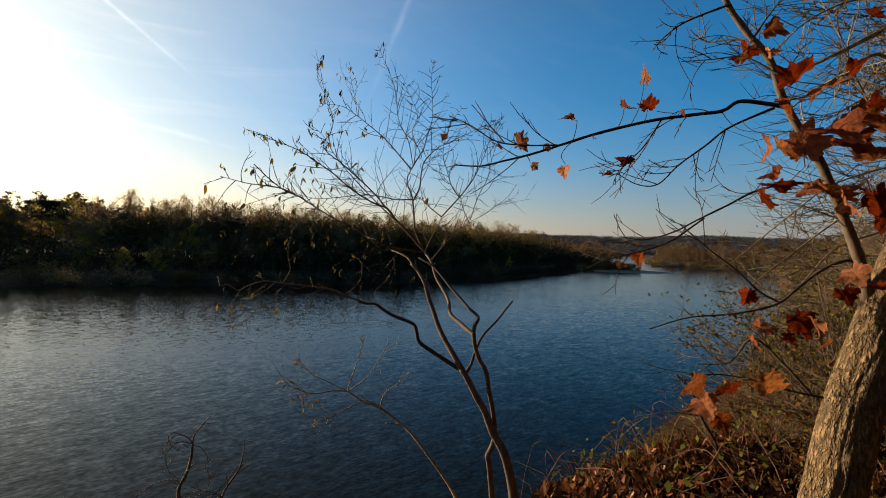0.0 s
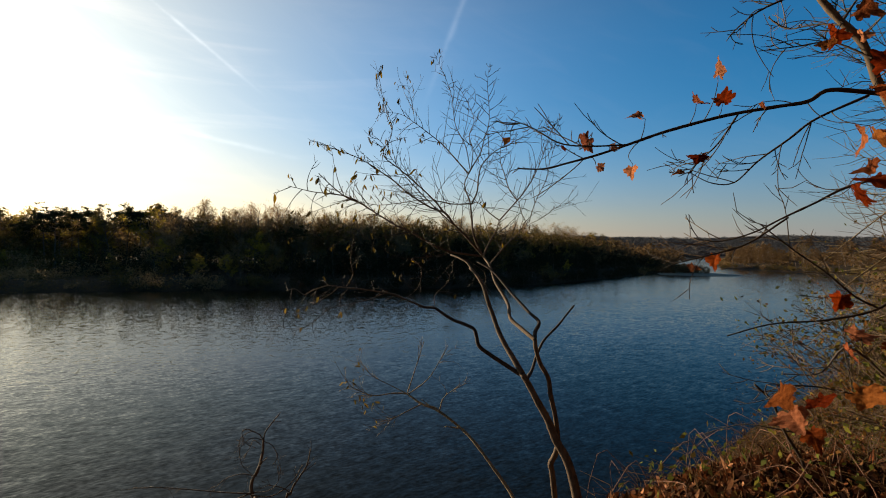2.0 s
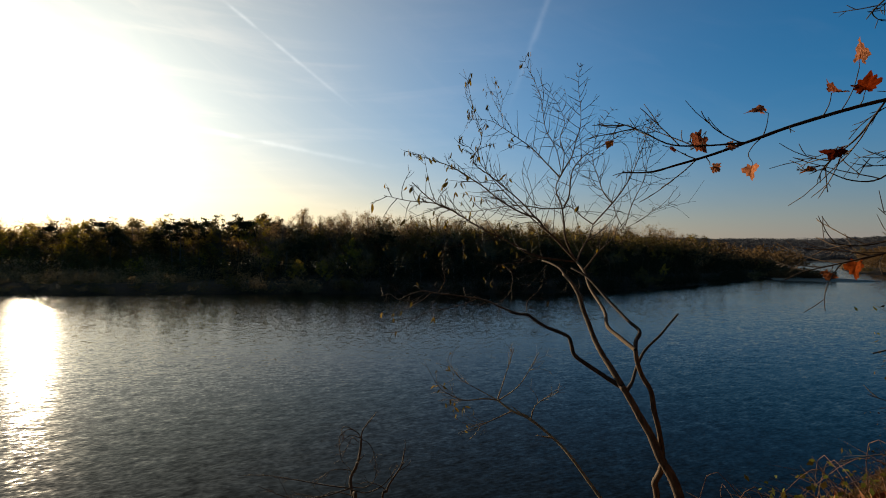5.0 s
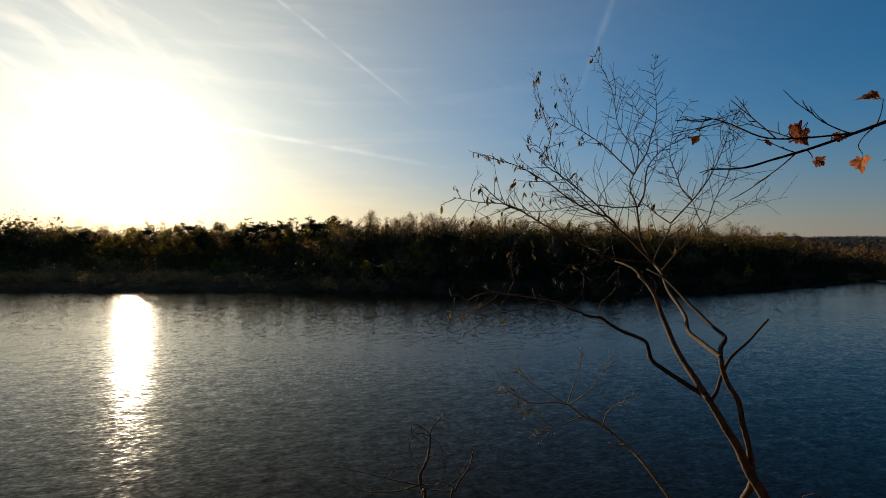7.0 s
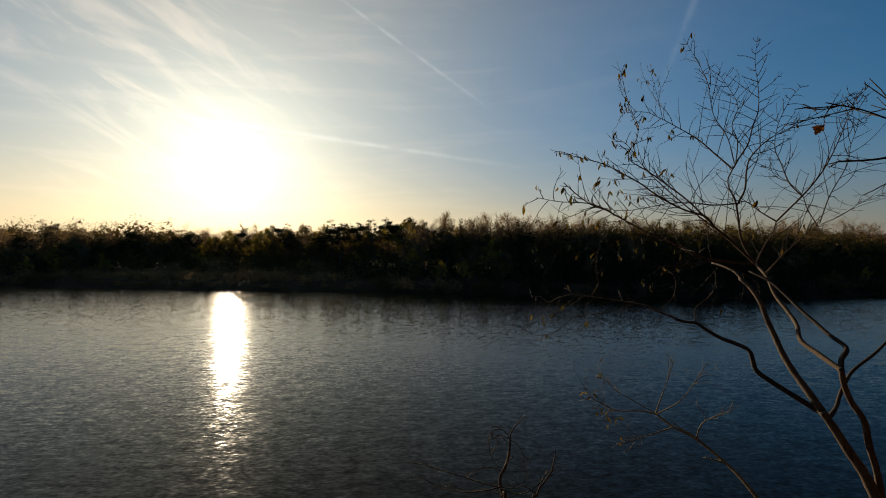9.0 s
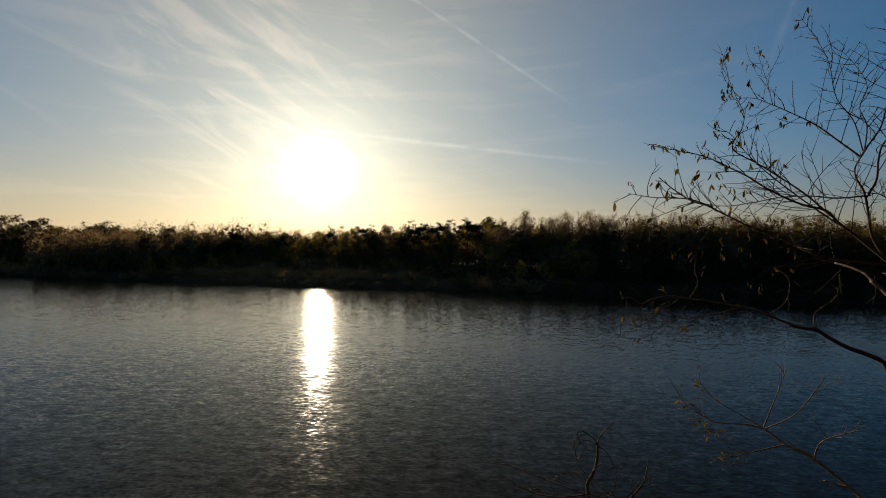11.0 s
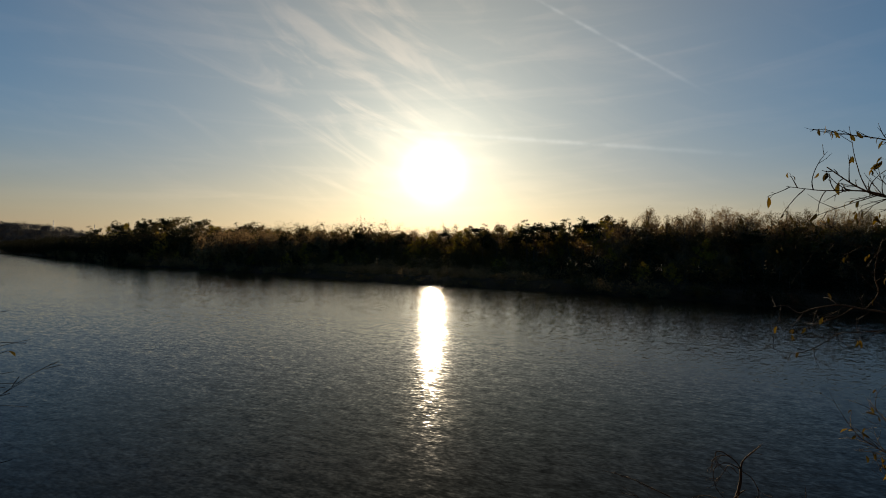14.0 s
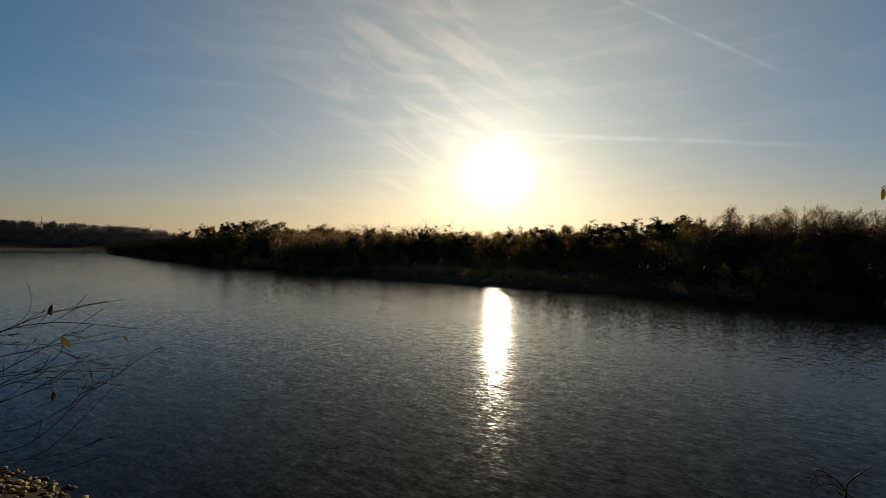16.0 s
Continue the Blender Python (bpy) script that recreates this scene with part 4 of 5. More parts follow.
sapling_limb("bough_low", 0.01, 0.003, [(-0.15, 4.00, 5.97), (-0.32, 3.91, 5.99), (-0.43, 3.82, 6.01), (-0.55, 3.73, 6.06), (-0.69, 3.64, 6.15), (-0.80, 3.55, 6.20), (-0.91, 3.46, 6.27), (-1.03, 3.37, 6.35), (-1.10, 3.28, 6.38), (-1.17, 3.19, 6.44), (-1.25, 3.10, 6.53)])
sapling_limb("bough_low", 0.005, 0.0015, [(-0.97, 3.25, 6.33), (-1.08, 3.17, 6.38), (-1.17, 3.09, 6.39), (-1.24, 3.01, 6.39), (-1.30, 2.93, 6.40), (-1.35, 2.85, 6.41)])
sapling_limb("bough_mid", 0.011, 0.002, [(-0.15, 4.00, 5.97), (-0.23, 3.96, 6.06), (-0.33, 3.92, 6.17), (-0.40, 3.89, 6.24), (-0.46, 3.85, 6.32), (-0.59, 3.81, 6.37), (-0.75, 3.77, 6.47), (-0.88, 3.74, 6.58), (-0.97, 3.70, 6.64), (-1.06, 3.66, 6.70), (-1.16, 3.62, 6.75), (-1.28, 3.59, 6.79), (-1.42, 3.55, 6.84)])
sapling_limb("bough_mid", 0.007, 0.002, [(-0.44, 3.90, 6.29), (-0.57, 3.89, 6.44), (-0.70, 3.88, 6.56), (-0.84, 3.86, 6.68), (-0.97, 3.85, 6.78), (-0.98, 3.84, 6.85), (-0.92, 3.82, 6.94), (-0.91, 3.81, 7.04), (-0.95, 3.80, 7.15)])
sapling_limb("bough_mid", 0.006, 0.0015, [(-0.40, 3.90, 6.23), (-0.53, 3.87, 6.35), (-0.67, 3.83, 6.49), (-0.79, 3.80, 6.62), (-0.89, 3.77, 6.75), (-0.97, 3.73, 6.88), (-1.06, 3.70, 6.95)])
sapling_limb("bough_low", 0.006, 0.0015, [(-0.25, 4.15, 6.43), (-0.42, 4.09, 6.42), (-0.55, 4.04, 6.44), (-0.71, 3.98, 6.44), (-0.87, 3.92, 6.41), (-1.04, 3.86, 6.39), (-1.21, 3.81, 6.43), (-1.33, 3.75, 6.51)])
sapling_limb("bough_high", 0.011, 0.004, [(-0.16, 4.05, 5.97), (-0.24, 4.08, 6.15), (-0.26, 4.12, 6.30), (-0.28, 4.15, 6.45), (-0.32, 4.18, 6.55), (-0.33, 4.22, 6.63), (-0.30, 4.25, 6.71)])
sapling_limb("bough_high", 0.007, 0.0015, [(-0.30, 4.25, 6.71), (-0.42, 4.31, 6.85), (-0.55, 4.37, 7.00), (-0.70, 4.42, 7.13), (-0.85, 4.48, 7.25), (-1.00, 4.54, 7.35), (-1.23, 4.60, 7.39)])
sapling_limb("bough_top", 0.007, 0.0012, [(-0.30, 4.25, 6.71), (-0.26, 4.31, 6.80), (-0.20, 4.38, 6.92), (-0.17, 4.44, 7.06), (-0.13, 4.51, 7.22), (-0.13, 4.57, 7.42), (-0.15, 4.64, 7.65), (-0.13, 4.70, 7.89)])
sapling_limb("bough_top", 0.005, 0.0012, [(-0.28, 4.30, 6.77), (-0.27, 4.37, 6.95), (-0.31, 4.44, 7.10), (-0.27, 4.51, 7.27), (-0.35, 4.58, 7.48), (-0.43, 4.65, 7.63)])
sapling_limb("bough_top", 0.005, 0.0012, [(-0.29, 4.30, 6.76), (-0.34, 4.36, 6.99), (-0.44, 4.42, 7.20), (-0.48, 4.48, 7.47), (-0.55, 4.54, 7.68), (-0.68, 4.60, 7.97)])
sapling_limb("bough_right", 0.008, 0.0015, [(-0.26, 4.15, 6.44), (-0.22, 4.21, 6.54), (-0.21, 4.28, 6.69), (-0.18, 4.34, 6.81), (-0.07, 4.41, 6.94), (0.06, 4.47, 7.02), (0.27, 4.54, 7.14), (0.49, 4.60, 7.27)])
sapling_limb("bough_right", 0.009, 0.004, [(-0.15, 4.02, 5.98), (-0.11, 4.15, 6.08), (-0.05, 4.27, 6.20), (-0.02, 4.40, 6.30)])
sapling_limb("bough_right", 0.006, 0.002, [(-0.02, 4.40, 6.30), (-0.12, 4.32, 6.37), (-0.20, 4.23, 6.44), (-0.25, 4.15, 6.44)])
sapling_limb("bough_right", 0.007, 0.0012, [(-0.02, 4.40, 6.30), (0.15, 4.48, 6.50), (0.25, 4.57, 6.64), (0.33, 4.65, 6.79), (0.42, 4.73, 7.02), (0.48, 4.82, 7.21), (0.60, 4.90, 7.39)])
sapling_limb("bough_right", 0.006, 0.0012, [(0.15, 4.50, 6.49), (0.07, 4.56, 6.61), (0.02, 4.62, 6.78), (-0.02, 4.67, 6.93), (0.01, 4.73, 7.14), (0.10, 4.79, 7.35), (0.18, 4.85, 7.46)])
sapling_limb("bough_right", 0.007, 0.002, [(-0.10, 4.00, 5.90), (0.03, 4.20, 6.06), (0.14, 4.40, 6.17), (0.26, 4.60, 6.29)])
sapling_limb("bough_right", 0.0045, 0.0012, [(0.26, 4.60, 6.29), (0.33, 4.66, 6.51), (0.44, 4.72, 6.74), (0.47, 4.78, 6.90), (0.53, 4.84, 7.12), (0.51, 4.90, 7.34)])
sapling_limb("bough_right", 0.0045, 0.0012, [(0.25, 4.60, 6.26), (0.19, 4.65, 6.40), (0.15, 4.70, 6.54), (0.03, 4.75, 6.68), (-0.11, 4.80, 6.81)])
sapling_limb("bough_right", 0.003, 0.001, [(0.27, 4.60, 6.28), (0.40, 4.70, 6.35), (0.53, 4.80, 6.45), (0.70, 4.90, 6.54)])
sapling_limb("bough_top", 0.003, 0.001, [(-0.95, 3.80, 7.15), (-0.99, 3.87, 7.25), (-1.04, 3.93, 7.38), (-1.11, 4.00, 7.51)])
sapling_limb("bough_top", 0.003, 0.001, [(-0.84, 4.50, 7.25), (-0.88, 4.57, 7.43), (-0.93, 4.63, 7.62), (-0.98, 4.70, 7.79)])


def shrub(name, label, x, y):
    return tagged(empty(name, (x, y, ground_at(x, y))), label, "shrub")


def shrub_limb(root, nm, r0, r1, pts, mat, twigs, rng, leaf_chance=0.0, size=0.3):
    base = Vector(root.location)
    pts = [tuple(Vector(p) - base) for p in pts]
    if nm == "stem":
        pts = [(pts[0][0], pts[0][1] - 0.02, min(-0.05, pts[0][2] - 0.05))] + pts
    ob, C = limb(root, nm, r0, r1, pts, mat, 7)
    for q in range(twigs):
        b, t = Buf(), []
        k = rng.integers(len(C) // 2, len(C) - 1)
        e = unit(C[k + 1] - C[k])
        shoot(b, C[k], e + unit(np.cross(e, rng.normal(size=3))) * rng.uniform(0.3, 0.8), rng.uniform(0.3, 1.0) * size, r1, rng, t, 0.12, rng.integers(1, 4))
        part("twig", b, mat, ob)
        for p, d in t:
            if rng.random() < leaf_chance:
                lf = part("leaf", LEAVES_N[rng.integers(5)], None, root)
                lf.location, lf.scale = p, (0.045,) * 3
                lf.rotation_euler = (rng.normal() * 0.6, rng.normal() * 0.6, rng.uniform(0, 6.28))


rng = np.random.default_rng(5)
low = shrub("leaning_shrub", "thin pale shoot leaning out over the water", 0.30, 4.49)
shrub_limb(low, "stem", 0.021, 0.012, [(0.30, 4.49, 3.39), (0.19, 4.61, 3.56), (0.08, 4.73, 3.69), (-0.09, 4.85, 3.86), (-0.25, 4.97, 4.01), (-0.41, 5.09, 4.11), (-0.67, 5.22, 4.24), (-0.88, 5.34, 4.27), (-1.07, 5.46, 4.34)], BARK_PALE, 3, rng, 0.0, 0.3)
shrub_limb(low, "twig", 0.009, 0.003, [(-1.07, 5.46, 4.34), (-1.23, 5.46, 4.34), (-1.46, 5.46, 4.30), (-1.62, 5.46, 4.34), (-1.78, 5.46, 4.41)], BARK_PALE, 11, rng, 0.12, 0.5)
shrub_limb(low, "twig", 0.006, 0.0024, [(-1.07, 5.46, 4.34), (-1.30, 5.52, 4.42), (-1.52, 5.58, 4.50), (-1.70, 5.62, 4.66)], BARK_PALE, 8, rng, 0.05, 0.4)
for x, z, count in ((-1.80, 4.42, 5), (-1.62, 4.28, 4), (-1.56, 4.20, 5), (-1.40, 4.20, 3), (-1.70, 4.68, 2)):
    for _ in range(count):
        lf = part("leaf", LEAVES_N[rng.integers(5)], None, low)
        lf.location = Vector((x + rng.normal() * 0.04, 5.47 + rng.normal() * 0.04, z + rng.normal() * 0.03)) - low.location
        lf.scale = (rng.uniform(0.05, 0.085),) * 3
        lf.rotation_euler = (rng.normal() * 0.6, rng.normal() * 0.6, rng.uniform(0, 6.28))
shrub_limb(low, "twig", 0.007, 0.0028, [(-1.07, 5.46, 4.34), (-0.99, 5.46, 4.59), (-0.88, 5.46, 4.95)], BARK_PALE, 5, rng, 0.04, 0.34)
shrub_limb(low, "twig", 0.007, 0.0028, [(-1.05, 5.46, 4.34), (-0.80, 5.40, 4.56), (-0.58, 5.33, 4.95)], BARK_PALE, 5, rng, 0.04, 0.34)
shrub_limb(low, "twig", 0.007, 0.0028, [(-0.66, 5.20, 4.23), (-0.59, 5.14, 4.43), (-0.36, 5.07, 4.60)], BARK_PALE, 5, rng, 0.04, 0.34)
shrub_limb(low, "twig", 0.007, 0.0028, [(-0.88, 5.33, 4.27), (-1.09, 5.26, 4.17), (-1.29, 5.20, 4.07)], BARK_PALE, 10, rng, 0.06, 0.42)
rng = np.random.default_rng(6)
stick = shrub("twisted_shrub", "bare twisted twigs rising from the bank", -2.04, 3.90)
shrub_limb(stick, "stem", 0.019, 0.010, [(-2.08, 3.90, 3.59), (-2.14, 3.95, 3.79), (-2.19, 4.00, 3.92), (-2.15, 4.05, 4.04), (-2.14, 4.10, 4.16), (-2.16, 4.15, 4.25)], BARK_TWIG, 3, rng, 0.0, 0.16)
shrub_limb(stick, "twig", 0.005, 0.0022, [(-2.16, 4.15, 4.25), (-2.19, 4.14, 4.30), (-2.25, 4.13, 4.33), (-2.32, 4.12, 4.31), (-2.37, 4.11, 4.25), (-2.37, 4.10, 4.16)], BARK_TWIG, 5, rng, 0.0, 0.16)
shrub_limb(stick, "twig", 0.008, 0.003, [(-2.16, 4.15, 4.25), (-2.15, 4.17, 4.32), (-2.08, 4.19, 4.42), (-2.03, 4.20, 4.48)], BARK_TWIG, 3, rng, 0.0, 0.16)
shrub_limb(stick, "twig", 0.005, 0.002, [(-2.22, 4.12, 4.33), (-2.29, 4.10, 4.36), (-2.33, 4.08, 4.34), (-2.30, 4.07, 4.26), (-2.22, 4.05, 4.22)], BARK_TWIG, 4, rng, 0.0, 0.16)
shrub_limb(stick, "stem", 0.012, 0.005, [(-1.83, 3.90, 3.59), (-1.80, 3.95, 3.89), (-1.75, 4.00, 4.00), (-1.70, 4.05, 4.09), (-1.69, 4.10, 4.20)], BARK_TWIG, 4, rng, 0.0, 0.16)
shrub_limb(stick, "twig", 0.005, 0.002, [(-1.80, 3.95, 3.89), (-1.88, 3.95, 3.93), (-2.00, 3.95, 3.94), (-2.08, 3.95, 3.91)], BARK_TWIG, 3, rng, 0.0, 0.16)
for pts in ([(-2.09, 3.80, 3.94), (-2.31, 3.75, 3.96), (-2.59, 3.70, 3.99), (-2.84, 3.60, 4.04), (-3.04, 3.50, 4.05)], [(-2.09, 3.80, 3.94), (-2.34, 3.70, 3.87), (-2.58, 3.60, 3.88), (-2.82, 3.50, 3.99)], [(-2.09, 3.80, 3.93), (-1.91, 3.80, 3.93), (-1.76, 3.85, 4.02), (-1.67, 3.90, 4.17)]):
    shrub_limb(stick, "twig", 0.006, 0.002, pts, BARK_TWIG, 4, rng, 0.0, 0.2)
for pts in ([(-2.16, 4.15, 4.25), (-2.25, 4.10, 4.28), (-2.33, 4.05, 4.20), (-2.28, 4.00, 4.08), (-2.18, 3.98, 4.02)], [(-2.17, 4.12, 4.22), (-2.26, 4.16, 4.24), (-2.32, 4.20, 4.15), (-2.40, 4.22, 4.02)], [(-2.16, 4.15, 4.24), (-2.06, 4.12, 4.22), (-2.00, 4.10, 4.13), (-2.04, 4.08, 4.05)], [(-2.15, 4.02, 3.98), (-2.28, 4.00, 4.00), (-2.42, 3.98, 3.96), (-2.55, 3.96, 3.84)], [(-2.12, 3.94, 3.80), (-2.30, 3.90, 3.83), (-2.46, 3.86, 3.78), (-2.70, 3.80, 3.82)], [(-2.16, 3.97, 3.86), (-2.02, 3.98, 3.88), (-1.94, 4.00, 3.96), (-1.96, 4.02, 4.08)]):
    shrub_limb(stick, "twig", 0.0042, 0.0018, pts, BARK_TWIG, 4, rng, 0.0, 0.2)
rng = np.random.default_rng(9)
stub = shrub("broken_stem", "snapped dark stem standing at the edge of the bank", 2.17, 3.70)
shrub_limb(stub, "stem", 0.013, 0.008, [(2.17, 3.70, 4.51), (2.05, 3.70, 4.72), (1.96, 3.70, 4.94), (1.84, 3.70, 5.06)], BARK_DARK, 2, rng, 0.0, 0.15)
shrub_limb(stub, "twig", 0.006, 0.002, [(2.31, 3.70, 4.69), (2.05, 3.80, 4.71), (1.87, 3.90, 4.70), (1.68, 4.00, 4.60), (1.51, 4.10, 4.45)], BARK_DARK, 4, rng, 0.0, 0.2)

# the bare shrub whose twigs reach in over the cobbles
rng = np.random.default_rng(15)
foot = way(121, 0) * 2.3
bare = shrub("bare_shrub", "bare dark shrub with thin arching twigs", foot.x, foot.y)


def round_the_eye(az, el, r):
    return tuple(way(az, 0) * r + Vector((0, 0, EYE + r * math.tan(radians(el)))))


for q in range(12):
    e1, r = rng.uniform(-17, -7), rng.uniform(2.0, 2.6)
    e2 = e1 + rng.uniform(-0.5, 3.0)
    tip = round_the_eye(rng.uniform(100.0, 105.5), e2 + rng.uniform(-1.5, 4.5), r)
    start = (foot.x + rng.normal() * 0.08, foot.y + rng.normal() * 0.08, ground_at(foot.x, foot.y))
    shrub_limb(bare, "stem", 0.0034, 0.0008, [start, round_the_eye(117.5, e1 - 6, r), round_the_eye(112.5, e1, r), round_the_eye(107.5, e2 + rng.normal() * 0.8, r), tip], BARK_DARK, 3, rng, 0.06, 0.22)


# ---------------------------------------------------------------- the tree with the red-brown leaves
def lobed_leaf(seed):
    """A dry, curled, toothed leaf with five lobes, one unit across, stalk at the origin."""
    rng = np.random.default_rng(seed)
    V, F = [], []
    n = 75
    curl, fold, twist = rng.uniform(-0.9, 1.1), rng.uniform(0.05, 0.5), rng.uniform(-0.6, 0.6)
    rings_ = (0.0, 0.35, 0.7, 1.0)
    outline = []
    for i in range(n):
        a = 2 * math.pi * i / n
        lob = 0.38 + 0.055 * math.cos(5 * a) + 0.025 * math.cos(10 * a) + 0.085 * abs((a * 12.5 / math.pi) % 2 - 1) + rng.normal() * 0.008
        lob *= 1.0 + 0.25 * math.cos(a)
        if abs(a - math.pi) < 0.35:
            lob *= 0.6
        outline.append((lob * math.cos(a) + 0.34, lob * math.sin(a)))
    for s in rings_:
        for x, y in outline:
            px, py = 0.34 + (x - 0.34) * s, y * s
            z = -curl * (px - 0.2) ** 2 + fold * abs(py) + twist * px * py + (0.035 * math.sin(13 * px + 8 * py) + 0.02 * math.cos(27 * py - 6 * px)) * s
            V.append((px, py, z))
    for k in range(3):
        for i in range(n):
            j = (i + 1) % n
            F.append((k * n + i, k * n + j, (k + 1) * n + j, (k + 1) * n + i))
    b = Buf()
    b.add(V, F)
    b.tube([(0.34, 0, -curl * 0.02 - 0.01), (0.1, 0, 0.0), (-0.12, 0.02, 0.06)], [0.012, 0.014, 0.012], 5, False)
    return b


LEAVES_L = [lobed_leaf(s).mesh("leaf", LEAF_RED) for s in range(9)]
rt = tagged(empty("leaning_tree", (1.19, 1.56, ground_at(1.19, 1.56))), "leaning furrowed tree with clinging red-brown leaves", "tree")
rng_rt = np.random.default_rng(23)
NODES = []


def furrowed_trunk(name, r0, r1, pts):
    """The trunk: plates of bark stand proud between crooked clefts."""
    base = Vector(rt.location)
    pts = [tuple(Vector(p) - base) for p in pts]
    pts = [(pts[0][0] - 0.03, pts[0][1], -0.1)] + pts
    n, sides = 260, 110
    C = spline(pts, n)
    T = np.gradient(C, axis=0)
    T /= np.linalg.norm(T, axis=1, keepdims=True)
    U = np.cross(T, (0, 1, 0))
    U /= np.linalg.norm(U, axis=1, keepdims=True)
    W = np.cross(T, U)
    a = np.linspace(0, 2 * np.pi, sides, endpoint=False)
    R0 = np.linspace(r0, r1, n)
    V = np.zeros((n, sides, 3))
    for i in range(n):
        s = np.array([noise.noise((math.cos(q) * 3.6, math.sin(q) * 3.6, i * 0.030)) for q in a])
        f = np.array([noise.noise((math.cos(q) * 12, math.sin(q) * 12, i * 0.12 + 9)) for q in a])
        ridge = np.clip(np.abs(s + 0.25 * f) * 4.0, 0, 1) ** 0.7
        rad = R0[i] * (0.95 + 0.055 * ridge + 0.03 * f + (0.35 * max(0, 1 - i / 24) ** 2))
        V[i] = C[i] + rad[:, None] * (np.cos(a)[:, None] * U[i] + np.sin(a)[:, None] * W[i])
    ii = np.arange(n - 1)[:, None] * sides
    jj = np.arange(sides)[None, :]
    j2 = (jj + 1) % sides
    b = Buf()
    b.add(V.reshape(-1, 3), np.stack([ii + jj, ii + j2, ii + sides + j2, ii + sides + jj], -1).reshape(-1, 4))
    part("trunk", b, BARK_TRUNK, rt, "pale brown furrowed trunk")


def red_branch(name, r0, r1, pts):
    rng, base = rng_rt, Vector(rt.location)
    pts = [tuple(Vector(p) - base) for p in pts]
    thin = 0.82 if name == "leader" else 0.72
    ob, C = limb(rt, name, r0 * thin, r1 * thin, pts, BARK_TWIG if name == "leader" else BARK_DARK, 10 if name == "leader" else 7)
    NODES.append(C)
    for q in range(8 if name != "leader" else 10):
        b = Buf()
        k = rng.integers(len(C) // 5, len(C) - 1)
        e = unit(C[k + 1] - C[k])
        side = unit(np.cross(e, rng.normal(size=3)))
        shoot(b, C[k], e * 0.8 + side * rng.uniform(0.5, 0.9), rng.uniform(0.06, 0.24), 0.0019, rng, [], 0.05, rng.integers(2, 5))
        part("twig", b, BARK_TWIG if rng.random() < 0.5 else BARK_DARK, ob)


def red_leaf(q, x, y, z, s):
    """A clinging leaf, hung on a stalk from the nearest branch."""
    rng, base = rng_rt, Vector(rt.location)
    nodes = np.concatenate(NODES)
    p = np.array((x, y, z)) - np.array(base)
    near = nodes[np.argmin(np.linalg.norm(nodes - p, axis=1))]
    ob = part("leaf", LEAVES_L[q % 9], None, rt)
    down = unit(p - near + np.array((rng.normal() * 0.02, rng.normal() * 0.02, -0.03)))
    turn = Vector(down).to_track_quat("X", "Z").to_matrix().to_4x4() @ Euler((rng.uniform(-1.3, 1.3), rng.normal() * 0.3, 0)).to_matrix().to_4x4()
    s *= 0.92
    ob.matrix_basis = Matrix.Translation(p) @ turn @ Matrix.Translation((-0.34 * s, 0, 0)) @ Matrix.Scale(s, 4)
    foot = Vector(ob.matrix_basis @ Vector((-0.12, 0.02, 0.06)))
    b = Buf()
    gap = Vector(near) - foot
    bow = Vector((rng.normal() * 0.16, rng.normal() * 0.16, -0.10)) * gap.length
    b.tube(spline([tuple(foot), tuple(foot + gap * 0.35 + bow * 0.8), tuple(foot + gap * 0.7 + bow * 0.6), tuple(near)], 9), np.linspace(0.0010, 0.0017, 9), 5, False)
    part("leaf_stalk", b, BARK_DARK, rt)


furrowed_trunk("trunk", 0.105, 0.06, [(1.19, 1.56, 4.37), (1.24, 1.58, 4.78), (1.30, 1.60, 5.00), (1.35, 1.62, 5.18), (1.43, 1.64, 5.47), (1.53, 1.66, 5.72), (1.62, 1.68, 5.92), (1.73, 1.70, 6.16), (1.85, 1.72, 6.45), (1.94, 1.74, 6.83), (2.02, 1.75, 7.39)])
red_branch("leader", 0.024, 0.01, [(1.53, 1.69, 5.79), (1.50, 1.69, 5.95), (1.45, 1.69, 6.09), (1.39, 1.68, 6.21), (1.33, 1.68, 6.34), (1.25, 1.68, 6.46), (1.19, 1.68, 6.57), (1.14, 1.67, 6.69), (1.07, 1.67, 6.77), (1.00, 1.67, 6.86), (0.96, 1.67, 6.93), (0.88, 1.66, 7.03)])
red_branch("branch_long", 0.011, 0.003, [(1.21, 1.66, 6.52), (1.12, 1.65, 6.53), (1.01, 1.63, 6.53), (0.94, 1.61, 6.49), (0.84, 1.59, 6.47), (0.68, 1.57, 6.44), (0.50, 1.55, 6.39), (0.39, 1.53, 6.35), (0.28, 1.51, 6.31), (0.18, 1.49, 6.28), (0.11, 1.47, 6.26), (0.03, 1.46, 6.26)])
red_branch("branch_fork", 0.004, 0.002, [(0.35, 1.47, 6.33), (0.25, 1.48, 6.33), (0.16, 1.48, 6.34), (0.08, 1.49, 6.39), (0.01, 1.49, 6.42)])
red_branch("branch_low", 0.006, 0.002, [(1.15, 1.66, 6.52), (1.00, 1.67, 6.45), (0.93, 1.69, 6.39), (0.84, 1.70, 6.32), (0.77, 1.71, 6.25), (0.70, 1.72, 6.25), (0.63, 1.73, 6.29)])
red_branch("branch_drop", 0.004, 0.002, [(0.71, 1.56, 6.44), (0.67, 1.60, 6.36), (0.63, 1.65, 6.31), (0.62, 1.69, 6.28)])
